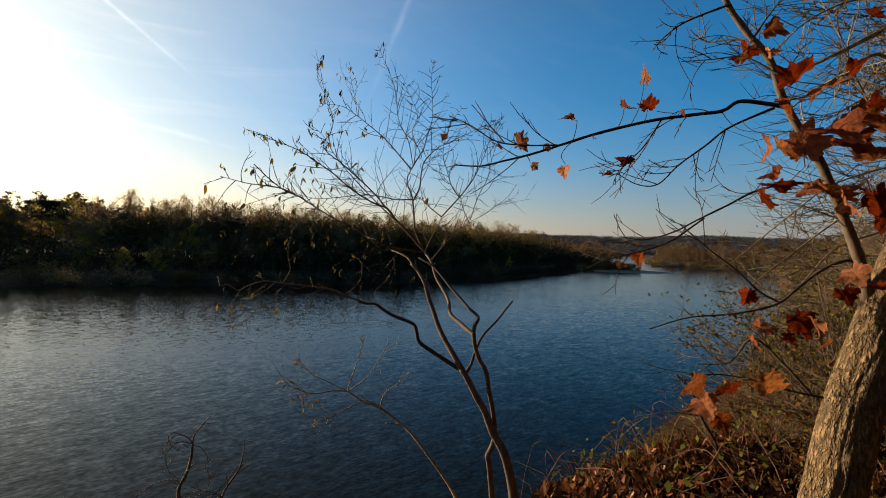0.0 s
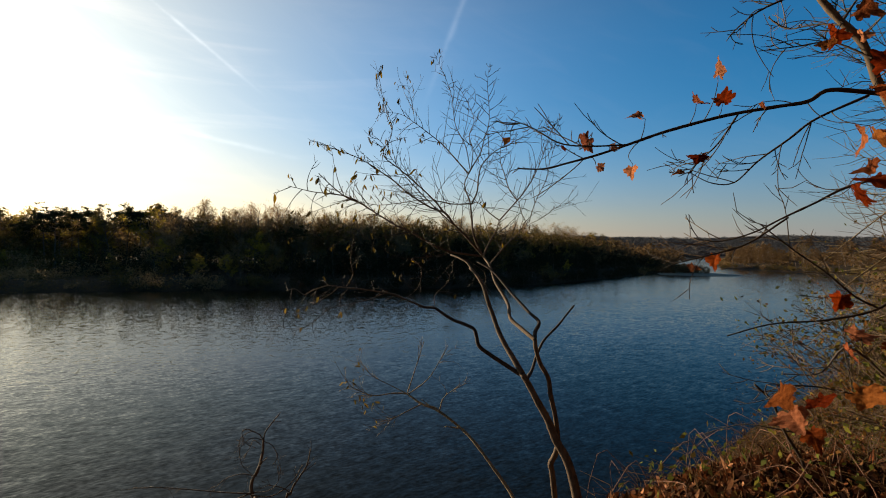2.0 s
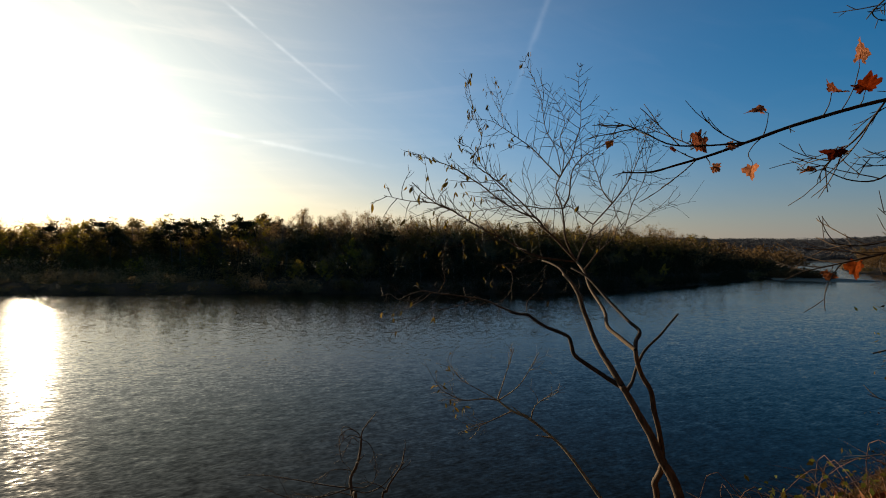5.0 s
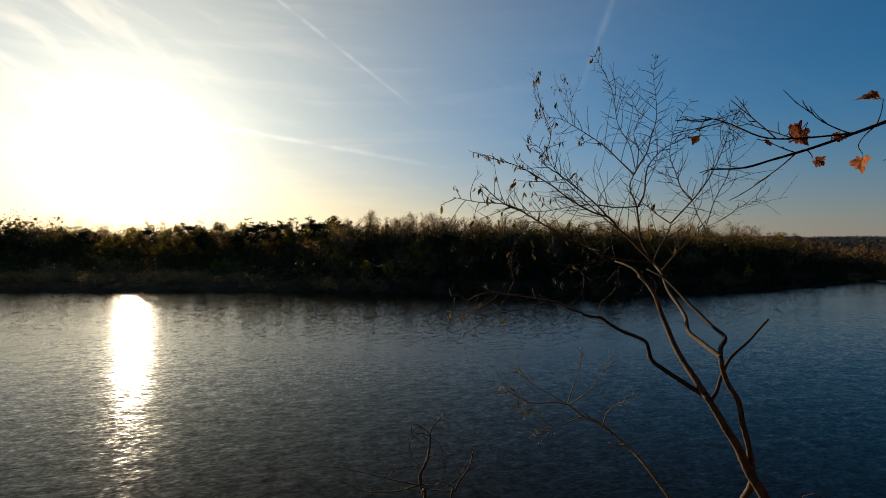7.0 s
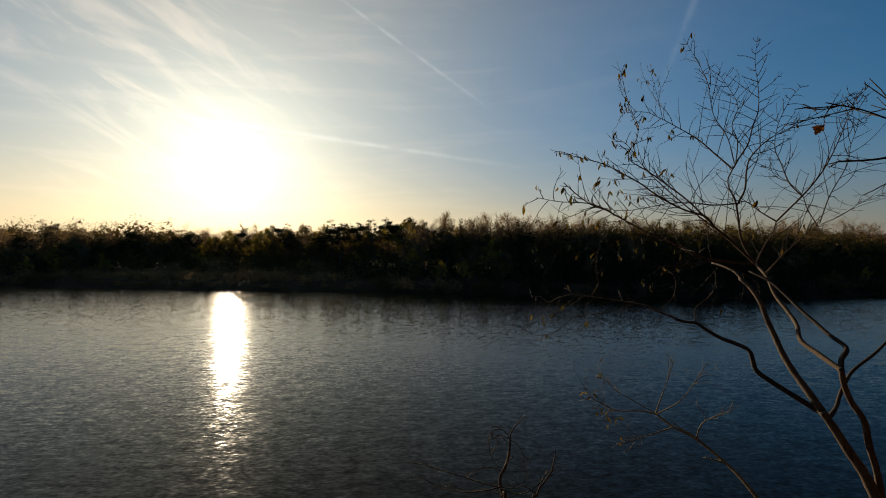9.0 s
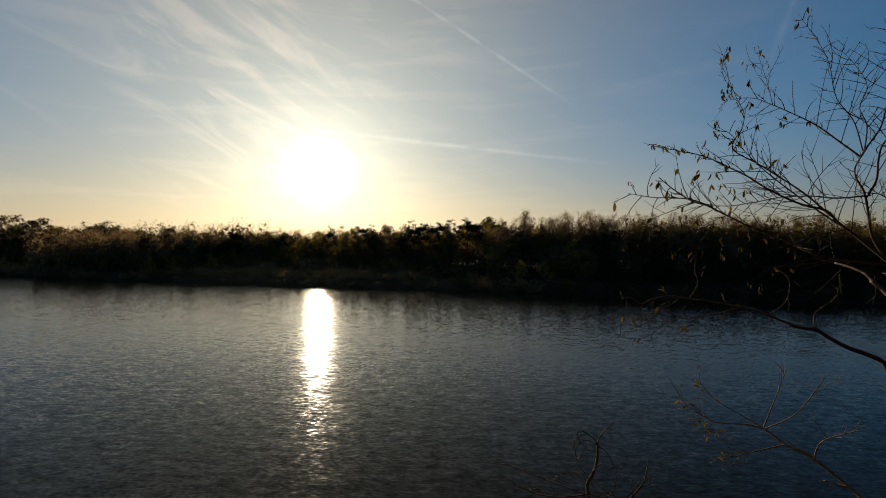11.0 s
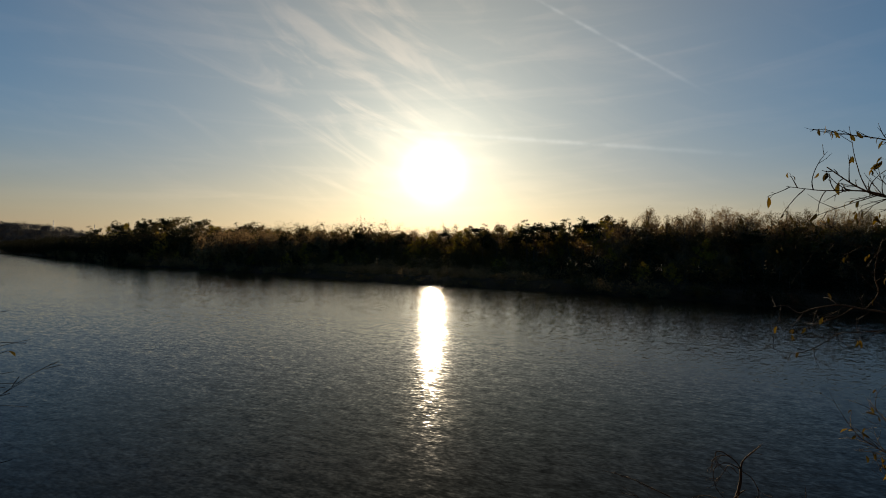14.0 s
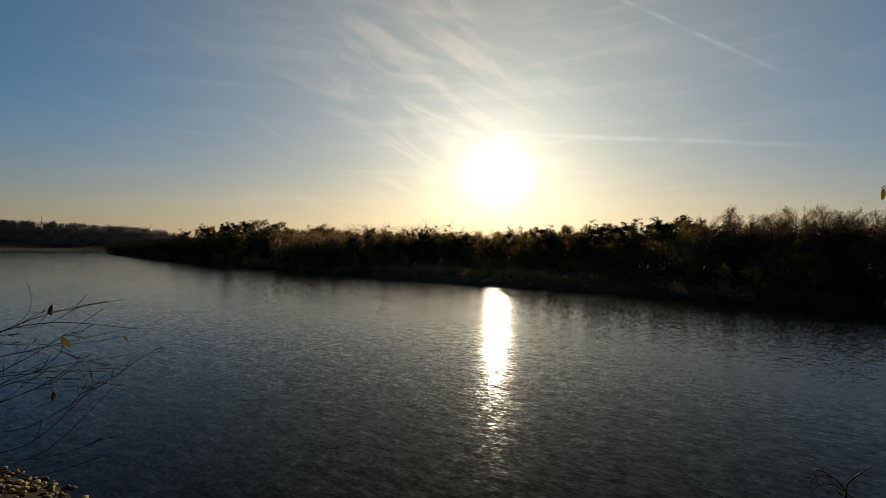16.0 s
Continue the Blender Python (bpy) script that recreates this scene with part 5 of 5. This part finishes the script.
red_branch("branch_mid", 0.008, 0.002, [(1.36, 1.66, 6.25), (1.23, 1.68, 6.26), (1.11, 1.69, 6.23), (1.02, 1.70, 6.18), (0.93, 1.72, 6.13), (0.84, 1.73, 6.08), (0.74, 1.74, 6.05), (0.66, 1.76, 6.06)])
red_branch("branch_mid", 0.005, 0.002, [(0.93, 1.69, 6.13), (0.81, 1.71, 6.04), (0.69, 1.72, 6.00), (0.59, 1.74, 5.97), (0.54, 1.76, 5.94)])
red_branch("branch_knee", 0.01, 0.003, [(1.52, 1.69, 5.97), (1.46, 1.71, 5.99), (1.38, 1.73, 5.95), (1.31, 1.75, 5.88), (1.24, 1.76, 5.82), (1.10, 1.78, 5.78), (0.94, 1.80, 5.76), (0.80, 1.82, 5.71)])
red_branch("branch_knee", 0.006, 0.003, [(1.25, 1.76, 5.83), (1.17, 1.75, 5.87), (1.08, 1.75, 5.95), (0.99, 1.76, 6.02), (0.88, 1.76, 6.11)])
red_branch("branch_top", 0.006, 0.002, [(0.99, 1.66, 6.88), (0.91, 1.70, 6.86), (0.85, 1.74, 6.84), (0.80, 1.78, 6.80), (0.79, 1.82, 6.78)])
red_branch("branch_top", 0.005, 0.002, [(1.16, 1.66, 6.64), (1.08, 1.72, 6.72), (0.99, 1.77, 6.73), (0.90, 1.82, 6.74)])
red_branch("branch_top", 0.005, 0.002, [(1.09, 1.66, 6.75), (1.05, 1.76, 6.80), (1.01, 1.85, 6.83), (1.00, 1.95, 6.92)])
red_branch("branch_top", 0.006, 0.002, [(1.07, 1.66, 6.76), (1.22, 1.81, 6.91), (1.38, 1.95, 7.07)])
red_branch("branch_foot", 0.006, 0.002, [(1.31, 1.62, 5.52), (1.20, 1.62, 5.54), (1.09, 1.62, 5.57), (0.97, 1.62, 5.59), (0.83, 1.62, 5.59)])
red_branch("branch_foot", 0.007, 0.003, [(1.28, 1.62, 5.52), (1.20, 1.67, 5.63), (1.13, 1.72, 5.70), (1.08, 1.77, 5.60), (0.99, 1.82, 5.58)])
red_leaf(0, 0.61, 1.46, 6.54, 0.072)
red_leaf(1, 0.57, 1.50, 6.46, 0.067)
red_leaf(2, 0.65, 1.52, 6.47, 0.071)
red_leaf(3, 0.24, 1.50, 6.35, 0.080)
red_leaf(4, 0.40, 1.52, 6.43, 0.055)
red_leaf(5, 0.42, 1.66, 6.29, 0.057)
red_leaf(6, 0.62, 1.62, 6.32, 0.070)
red_leaf(7, 0.59, 1.70, 6.28, 0.047)
red_leaf(8, 0.77, 1.55, 6.46, 0.033)
red_leaf(9, -0.00, 1.50, 6.36, 0.035)
red_leaf(10, 0.28, 1.50, 6.27, 0.035)
red_leaf(11, 0.32, 1.50, 6.33, 0.035)
red_leaf(12, 0.17, 1.50, 6.33, 0.029)
red_leaf(13, 1.10, 1.62, 6.78, 0.083)
red_leaf(14, 1.03, 1.62, 6.71, 0.090)
red_leaf(15, 0.99, 1.60, 6.67, 0.062)
red_leaf(16, 1.12, 1.64, 6.71, 0.060)
red_leaf(17, 1.15, 1.56, 6.58, 0.140)
red_leaf(18, 1.26, 1.60, 6.56, 0.164)
red_leaf(19, 1.15, 1.62, 6.51, 0.104)
red_leaf(20, 1.17, 1.54, 6.35, 0.151)
red_leaf(21, 1.10, 1.56, 6.36, 0.106)
red_leaf(22, 1.02, 1.50, 6.36, 0.090)
red_leaf(23, 1.23, 1.50, 6.41, 0.180)
red_leaf(24, 1.34, 1.52, 6.44, 0.169)
red_leaf(25, 1.28, 1.50, 6.37, 0.134)
red_leaf(26, 1.36, 1.50, 6.31, 0.160)
red_leaf(27, 1.11, 1.58, 6.24, 0.111)
red_leaf(28, 1.08, 1.56, 6.27, 0.080)
red_leaf(29, 1.04, 1.55, 6.19, 0.096)
red_leaf(30, 1.22, 1.50, 6.20, 0.138)
red_leaf(31, 1.26, 1.48, 6.18, 0.126)
red_leaf(32, 1.37, 1.50, 6.19, 0.160)
red_leaf(33, 1.19, 1.55, 6.22, 0.106)
red_leaf(34, 1.46, 1.70, 6.68, 0.080)
red_leaf(35, 1.56, 1.75, 6.90, 0.086)
red_leaf(36, 1.53, 1.70, 6.55, 0.094)
red_leaf(37, 1.11, 1.72, 5.86, 0.081)
red_leaf(38, 1.14, 1.70, 5.74, 0.098)
red_leaf(39, 1.12, 1.70, 5.69, 0.084)
red_leaf(40, 1.25, 1.66, 5.78, 0.103)
red_leaf(41, 1.29, 1.64, 5.77, 0.109)
red_leaf(42, 1.39, 1.60, 5.95, 0.113)
red_leaf(43, 1.36, 1.60, 5.88, 0.086)
red_leaf(44, 1.45, 1.58, 5.90, 0.102)
red_leaf(45, 0.75, 1.40, 5.62, 0.098)
red_leaf(46, 0.78, 1.40, 5.56, 0.105)
red_leaf(47, 0.88, 1.45, 5.59, 0.093)
red_leaf(48, 1.04, 1.52, 5.59, 0.117)
red_leaf(49, 0.86, 1.45, 5.50, 0.071)
red_leaf(50, 0.73, 1.76, 5.99, 0.064)
red_leaf(51, 0.66, 1.76, 5.96, 0.049)
red_leaf(52, 1.21, 1.66, 5.71, 0.071)
red_leaf(53, 1.56, 1.90, 5.65, 0.073)


# ---------------------------------------------------------------- the leafless tree beside it, whose limbs reach in
back = tagged(empty("leafless_tree", (3.46, 2.90, ground_at(3.46, 2.90))), "leafless tree with long pale crossing branches on the bank", "tree")
rng_back = np.random.default_rng(47)


def back_limb(r0, r1, pts):
    """A pale limb with its long fine shoots."""
    rng, base = rng_back, Vector(back.location)
    ob, C = limb(back, "limb", r0, r1, [tuple(Vector(p) - base) for p in pts], BARK_PALE, 7)
    n = len(C)
    for q in range(22):
        b = Buf()
        i = rng.integers(n // 4, n - 1)
        e = unit(C[i + 1] - C[i])
        side = unit(np.cross(e, rng.normal(size=3)))
        shoot(b, C[i], e * 0.7 + side * rng.uniform(0.4, 0.9), rng.uniform(0.18, 0.60), 0.0030, rng, [], 0.1, rng.integers(3, 7))
        part("twig", b, BARK_PALE if rng.random() < 0.4 else BARK_TWIG, ob)


limb(back, "trunk", 0.07, 0.03, [tuple(Vector(p) - Vector(back.location)) for p in ((3.46, 2.90, back.location.z - 0.1), (3.41, 2.90, 5.97), (3.38, 2.90, 6.56), (3.42, 2.90, 7.25), (3.47, 2.90, 8.12))], BARK_PALE, 12)
back_limb(0.016, 0.004, [(3.36, 2.90, 6.70), (2.85, 2.80, 6.77), (2.50, 2.70, 7.15), (2.20, 2.60, 7.02), (1.94, 2.50, 6.88), (1.76, 2.40, 6.76)])
back_limb(0.02, 0.004, [(3.43, 2.90, 6.91), (2.85, 2.82, 7.45), (2.54, 2.74, 7.33), (2.22, 2.66, 7.16), (1.94, 2.58, 7.02), (1.75, 2.50, 6.93)])
back_limb(0.012, 0.003, [(3.40, 2.90, 6.77), (2.89, 2.85, 7.15), (2.60, 2.80, 7.02), (2.33, 2.75, 6.87), (2.17, 2.70, 6.78)])
back_limb(0.012, 0.003, [(3.46, 2.90, 7.25), (2.98, 2.88, 7.72), (2.62, 2.86, 7.60), (2.33, 2.84, 7.51), (2.11, 2.82, 7.38), (1.95, 2.80, 7.22)])
back_limb(0.011, 0.003, [(3.37, 2.90, 6.56), (2.92, 2.84, 6.95), (2.58, 2.78, 6.82), (2.37, 2.72, 7.00), (2.25, 2.66, 7.15), (2.23, 2.60, 7.32)])
back_limb(0.01, 0.003, [(3.38, 2.90, 6.15), (2.93, 2.88, 6.44), (2.64, 2.86, 6.37), (2.36, 2.84, 6.22), (2.07, 2.82, 6.01), (1.83, 2.80, 5.83)])
back_limb(0.01, 0.003, [(3.38, 2.90, 6.08), (2.91, 2.85, 6.27), (2.59, 2.80, 6.16), (2.28, 2.75, 6.05), (2.05, 2.70, 5.85)])
back_limb(0.009, 0.003, [(3.39, 2.90, 7.05), (2.90, 2.87, 7.37), (2.59, 2.83, 7.62), (2.36, 2.80, 7.73)])
back_limb(0.009, 0.002, [(3.37, 2.90, 6.28), (2.95, 2.90, 6.59), (2.68, 2.90, 6.55), (2.37, 2.90, 6.44), (2.13, 2.90, 6.26), (1.75, 2.90, 5.94)])


# ---------------------------------------------------------------- the bank: litter, brambles, dry stems
def scatter(rng, n, x0, x1, y0, y1):
    X, Y = rng.uniform(x0, x1, n), rng.uniform(y0, y1, n)
    Z = ground_height(X, Y)
    ok = (land(X, Y, NEAR_SHORE) > 0.3)
    return X[ok], Y[ok], Z[ok]


rng = np.random.default_rng(31)
b = Buf()
X, Y, Z = (np.concatenate(q) for q in zip(scatter(rng, 24000, -0.5, 4.5, 1.4, 6.2), scatter(rng, 13000, -0.5, 9.5, 4.0, 14.0), scatter(rng, 17000, -8.0, 10.0, -8.0, 5.0)))
for x, y, z in zip(X, Y, Z):
    s = rng.uniform(0.018, 0.064)
    a, t1, t2 = rng.uniform(0, 6.28), rng.normal() * 1.1, rng.normal() * 1.1
    lift = rng.uniform(0.010, 0.085)
    c, sn = math.cos(a), math.sin(a)
    V = []
    for u, v, w in ((-0.6, 0, 0), (-0.1, 0.42, 0.16), (0.25, 0.30, 0.1), (0.7, 0, 0.12), (0.25, -0.34, 0.16), (-0.15, -0.40, 0.1), (0.05, 0, 0.0)):
        dx, dy = (u * c - v * sn) * s, (u * sn + v * c) * s
        V.append((x + dx, y + dy, z + lift + w * s + (dx * t1 + dy * t2)))
    b.add(V, [(6, 0, 1), (6, 1, 2), (6, 2, 3), (6, 3, 4), (6, 4, 5), (6, 5, 0)])
tagged(new("leaf_litter", b.mesh("leaf_litter", LEAF_LITTER, False)), "curled brown fallen leaves covering the bank", "leaf litter", kind="stuff")

b = Buf()
X, Y, Z = scatter(rng, 7500, 0.0, 8.0, 1.8, 10.0)
for x, y, z in zip(X, Y, Z):
    h = rng.uniform(0.03, 0.36) * (0.6 + 0.12 * min(x, 5))
    a = rng.uniform(0, 6.28)
    o = h * rng.uniform(0.2, 2.4)
    b.tube([(x, y, z - 0.02), (x + math.cos(a) * o * 0.3, y + math.sin(a) * o * 0.3, z + h * 0.75), (x + math.cos(a) * o, y + math.sin(a) * o, z + h * rng.uniform(0.55, 1.0))],
           [0.0030, 0.0024, 0.0010], 3, False)
tagged(new("dry_grass", b.mesh("dry_grass", STRAW)), "tangle of dry stems and brambles on the bank", "dry grass", kind="stuff")

# taller brush on the outer slope, leaning out over the water
b, lb = Buf(), Buf()
X, Y, Z = scatter(rng, 5200, 1.8, 13.0, 4.2, 17.0)
tips = []
for x, y, z in zip(X, Y, Z):
    h = rng.uniform(0.10, 0.50) * (0.45 + 0.06 * y)
    a, o = rng.uniform(0, 6.28), h * rng.uniform(0.2, 0.9)
    p1, p2 = (x + math.cos(a) * o * 0.25, y + math.sin(a) * o * 0.25, z + h * 0.65), (x + math.cos(a) * o, y + math.sin(a) * o, z + h * rng.uniform(0.7, 1.1))
    b.tube([(x, y, z - 0.02), p1, p2], [0.006, 0.0045, 0.0015], 3, False)
    for _ in range(2):
        g = np.array(p1) + (np.array(p2) - np.array(p1)) * rng.uniform(0, 0.8)
        e = g + rng.normal(size=3) * 0.16 * np.array((1, 1, 0.8)) + np.array((0, 0, 0.06))
        b.tube([g, (g + e) / 2 + rng.normal(size=3) * 0.015, e], [0.003, 0.0022, 0.001], 3, False)
        tips.append(e)
    tips.append(p2)
tagged(new("brush", b.mesh("brush", STRAW)), "dense brown brush on the outer slope of the bank", "brush", kind="stuff")
T = np.array(tips)
T = np.repeat(T[rng.random(len(T)) < 0.4], 2, axis=0)
lb.leaves(T + rng.normal(size=T.shape) * 0.05, 0.027, rng, 1.5)
tagged(new("brush_leaves", lb.mesh("brush_leaves", LEAF_BRUSH, False)), "withered olive and rust leaves on the brush", "brush", kind="stuff")

# long arching bramble canes
b = Buf()
X, Y, Z = scatter(rng, 150, 0.6, 7.0, 2.4, 8.5)
for x, y, z in zip(X, Y, Z):
    a, L, up_ = rng.uniform(0, 6.28), rng.uniform(0.35, 1.1), rng.uniform(0.08, 0.26)
    ex, ey = x + math.cos(a) * L, y + math.sin(a) * L
    ez = ground_at(ex, ey) + rng.uniform(0.02, 0.25)
    m = ((x + ex) / 2 + rng.normal() * 0.08, (y + ey) / 2 + rng.normal() * 0.08, max(z, ez) + up_)
    b.tube(spline([(x, y, z - 0.02), ((x * 3 + ex) / 4, (y * 3 + ey) / 4, z + up_ * 0.8), m, (ex, ey, ez)], 12), np.linspace(0.0045, 0.0018, 12), 5, False)
X, Y, Z = scatter(rng, 150, 2.1, 5.5, 3.0, 6.5)
for x, y, z in zip(X, Y, Z):
    h, a, lean = rng.uniform(0.10, 0.42), rng.uniform(0, 6.28), rng.uniform(0.1, 0.9)
    e = np.array((math.cos(a) * lean, math.sin(a) * lean, 1.0)) * h
    b.tube([(x, y, z - 0.03), (x + e[0] * 0.4 + rng.normal() * 0.012, y + e[1] * 0.4, z + e[2] * 0.5), (x + e[0], y + e[1], z + e[2])], [0.0065, 0.005, 0.0025], 5, False)
tagged(new("bramble_canes", b.mesh("bramble_canes", CANE)), "long thin arching bramble canes on the bank", "brambles", kind="stuff")

b = Buf()
X, Y, Z = scatter(rng, 560, 1.1, 8.0, 2.5, 10.0)
C = np.repeat(np.stack([X, Y, Z + rng.uniform(0.03, 0.32, len(X))], 1), 7, axis=0)
b.leaves(C + rng.normal(size=C.shape) * 0.09, 0.042, rng, 1.3)
tagged(new("bramble_leaves", b.mesh("bramble_leaves", LEAF_GREEN, False)), "small green and yellow bramble leaves", "brambles", kind="stuff")


# bushes and leafless trees along the near bank upstream
def bank_bush(seed, h, leafmat, size, per):
    rng = np.random.default_rng(seed)
    stems, c, tips = [], Buf(), []
    for q in range(12):
        a = rng.uniform(0, 6.283)
        w = Buf()
        stems.append(w)
        twig(w, (rng.normal() * 0.15, rng.normal() * 0.15, -0.1), (math.cos(a), math.sin(a), 1.3), h * rng.uniform(0.6, 1.1), 0.012, rng, 2, tips, 0.02, 0.16, 4, 5, 5, 0.75)
    T = np.array([t for t, _ in tips])
    C = np.repeat(T, per, axis=0)
    c.leaves(C + rng.normal(size=C.shape) * 0.10, size, rng, 1.5)
    return [w.mesh("stem", BARK_TWIG) for w in stems], c.mesh("foliage", leafmat, False)


BB = [bank_bush(71, 1.7, LEAF_BRUSH, 0.036, 2), bank_bush(72, 1.9, LEAF_BRUSH, 0.040, 2), bank_bush(73, 1.6, LEAF_GREEN, 0.038, 2)]
rng = np.random.default_rng(33)
for x, y, s in ((2.9, 4.1, 0.30), (3.2, 4.6, 0.42), (3.5, 3.9, 0.75), (4.0, 5.2, 0.8), (4.5, 5.7, 1.0), (5.3, 6.9, 1.1), (4.9, 5.0, 1.05), (4.2, 4.2, 0.9), (3.6, 4.9, 0.35), (4.1, 4.4, 0.5), (4.8, 5.1, 0.55), (4.2, 4.7, 0.7), (5.0, 5.2, 0.8), (5.1, 5.6, 0.7), (5.6, 6.2, 0.95), (7.3, 8.3, 0.9), (8.8, 9.3, 1.1), (8.4, 7.6, 1.2), (9.8, 11.5, 1.2), (11.5, 12.6, 1.4), (10.5, 9.5, 1.5), (14, 16, 1.5), (17, 18, 1.8), (21, 24, 1.8),
                (26, 27, 2.0), (33, 38, 2.2), (40, 46, 2.4), (55, 66, 2.6), (70, 84, 3.0), (85, 104, 3.0), (104, 134, 3.2), (120, 160, 3.2)):
    st, fo = BB[rng.integers(3)]
    root = tagged(empty("bank_bush", (x, y, ground_at(x, y))), "brown and olive autumn bush on the near bank", "bush", "bushes of the near bank")
    root.scale, root.rotation_euler = (s, s, s), (0, 0, rng.uniform(0, 6.28))
    for me in st:
        part("stem", me, None, root)
    part("foliage", fo, None, root)


def bank_tree(seed, h):
    rng = np.random.default_rng(seed)
    w, branches = Buf(), []
    axis = [np.array((0.10 * z * math.sin(seed) + rng.normal() * 0.05, 0.08 * z * math.cos(seed) + rng.normal() * 0.05, z - 0.2)) for z in np.linspace(0, h, 9)]
    w.tube(axis, np.linspace(h * 0.009, h * 0.0025, 9), 8, False)
    for q in range(26):
        u = rng.uniform(1.5, 7.9)
        i = int(u)
        a = rng.uniform(0, 6.283)
        f = Buf()
        twig(f, axis[i] + (axis[i + 1] - axis[i]) * (u - i), (math.cos(a), math.sin(a), 0.6), h * 0.36 * (1.2 - u / 10) * rng.uniform(0.6, 1.2), h * 0.0030, rng, 2, [], 0.03, 0.17, 4, 5, 7, 0.8)
        branches.append(f.mesh("branch", BARK_TWIG))
    return w.mesh("trunk", BARK_TWIG), branches


BT = [bank_tree(81, 6.0), bank_tree(82, 5.2), bank_tree(83, 6.8)]
for i, (x, y, s) in enumerate(((5.2, 4.4, 0.75), (6.1, 5.7, 0.95), (7.4, 6.1, 1.05), (5.8, 4.2, 0.85), (6.5, 5.2, 0.9), (8.0, 6.6, 0.95), (8.2, 7.0, 1.1), (10.0, 8.6, 1.1), (12.5, 11.5, 1.2), (18, 17.5, 1.3))):
    w, f = BT[i % 3]
    root = tagged(empty("bank_tree", (x, y, ground_at(x, y))), "slender leafless tree with dense bare branches on the bank", "tree", "leafless trees of the near bank")
    root.scale, root.rotation_euler = (s, s, s), (0, 0, 1.3 * i)
    part("trunk", w, None, root)
    for me in f:
        part("branch", me, None, root)


# ---------------------------------------------------------------- masts on the far hill
def mast(x, y, h):
    root = tagged(empty("mast", (x, y, ground_at(x, y))), "thin grey mast above the far wooded hill", "mast", "masts on the far hill")
    b = Buf()
    b.tube([(0, 0, -0.5), (0, 0, h)], [0.9, 0.45], 6)
    part("pole", b, STEEL, root)
    for f in (0.8, 0.92):
        b = Buf()
        b.tube([(-1.2, 0, h * f), (1.2, 0, h * f)], [0.3, 0.3], 4)
        part("crossarm", b, STEEL, root)


for az, d, top in ((104.9, 1050, 2.75), (96.3, 1150, 2.55), (93.2, 1150, 2.3)):
    p = way(az, 0) * d
    mast(p.x, p.y, EYE + d * math.tan(radians(top)) - ground_at(p.x, p.y))


# ---------------------------------------------------------------- cobbles of the beach, last
def cobble(seed):
    bm = bmesh.new()
    bmesh.ops.create_icosphere(bm, subdivisions=2, radius=1.0)
    rng = np.random.default_rng(seed)
    k = rng.uniform(0, 6, 3)
    for v in bm.verts:
        v.co *= 1 + 0.10 * math.sin(3 * v.co.x + k[0]) + 0.08 * math.cos(4 * v.co.y + k[1])
        v.co.z *= 0.55
        v.co.y *= 0.75
    me = bpy.data.meshes.new("cobble")
    bm.to_mesh(me)
    bm.free()
    me.materials.append(PEBBLE)
    me.shade_smooth()
    return me


COBBLES = [cobble(s) for s in range(5)]
beach = tagged(empty("cobble_beach", (-15.0, -4.5, 0)), "wet yellowish cobbles at the river's edge", "beach", kind="structure")
rng = np.random.default_rng(44)
made = 0
while made < 280:
    x, y = rng.uniform(-17.5, -12.0), rng.uniform(-7.5, -2.0)
    d = float(land(np.array([x]), np.array([y]), NEAR_SHORE)[0])
    if not -0.25 < d < 2.2:
        continue
    s = rng.uniform(0.05, 0.13)
    ob = part("cobble", COBBLES[rng.integers(5)], None, beach)
    ob.matrix_basis = Matrix.Translation((x + 15.0, y + 4.5, max(ground_at(x, y), -0.03) + s * 0.25)) @ Euler((rng.normal() * 0.2, rng.normal() * 0.2, rng.uniform(0, 6.28))).to_matrix().to_4x4() @ Matrix.Scale(s, 4)
    made += 1
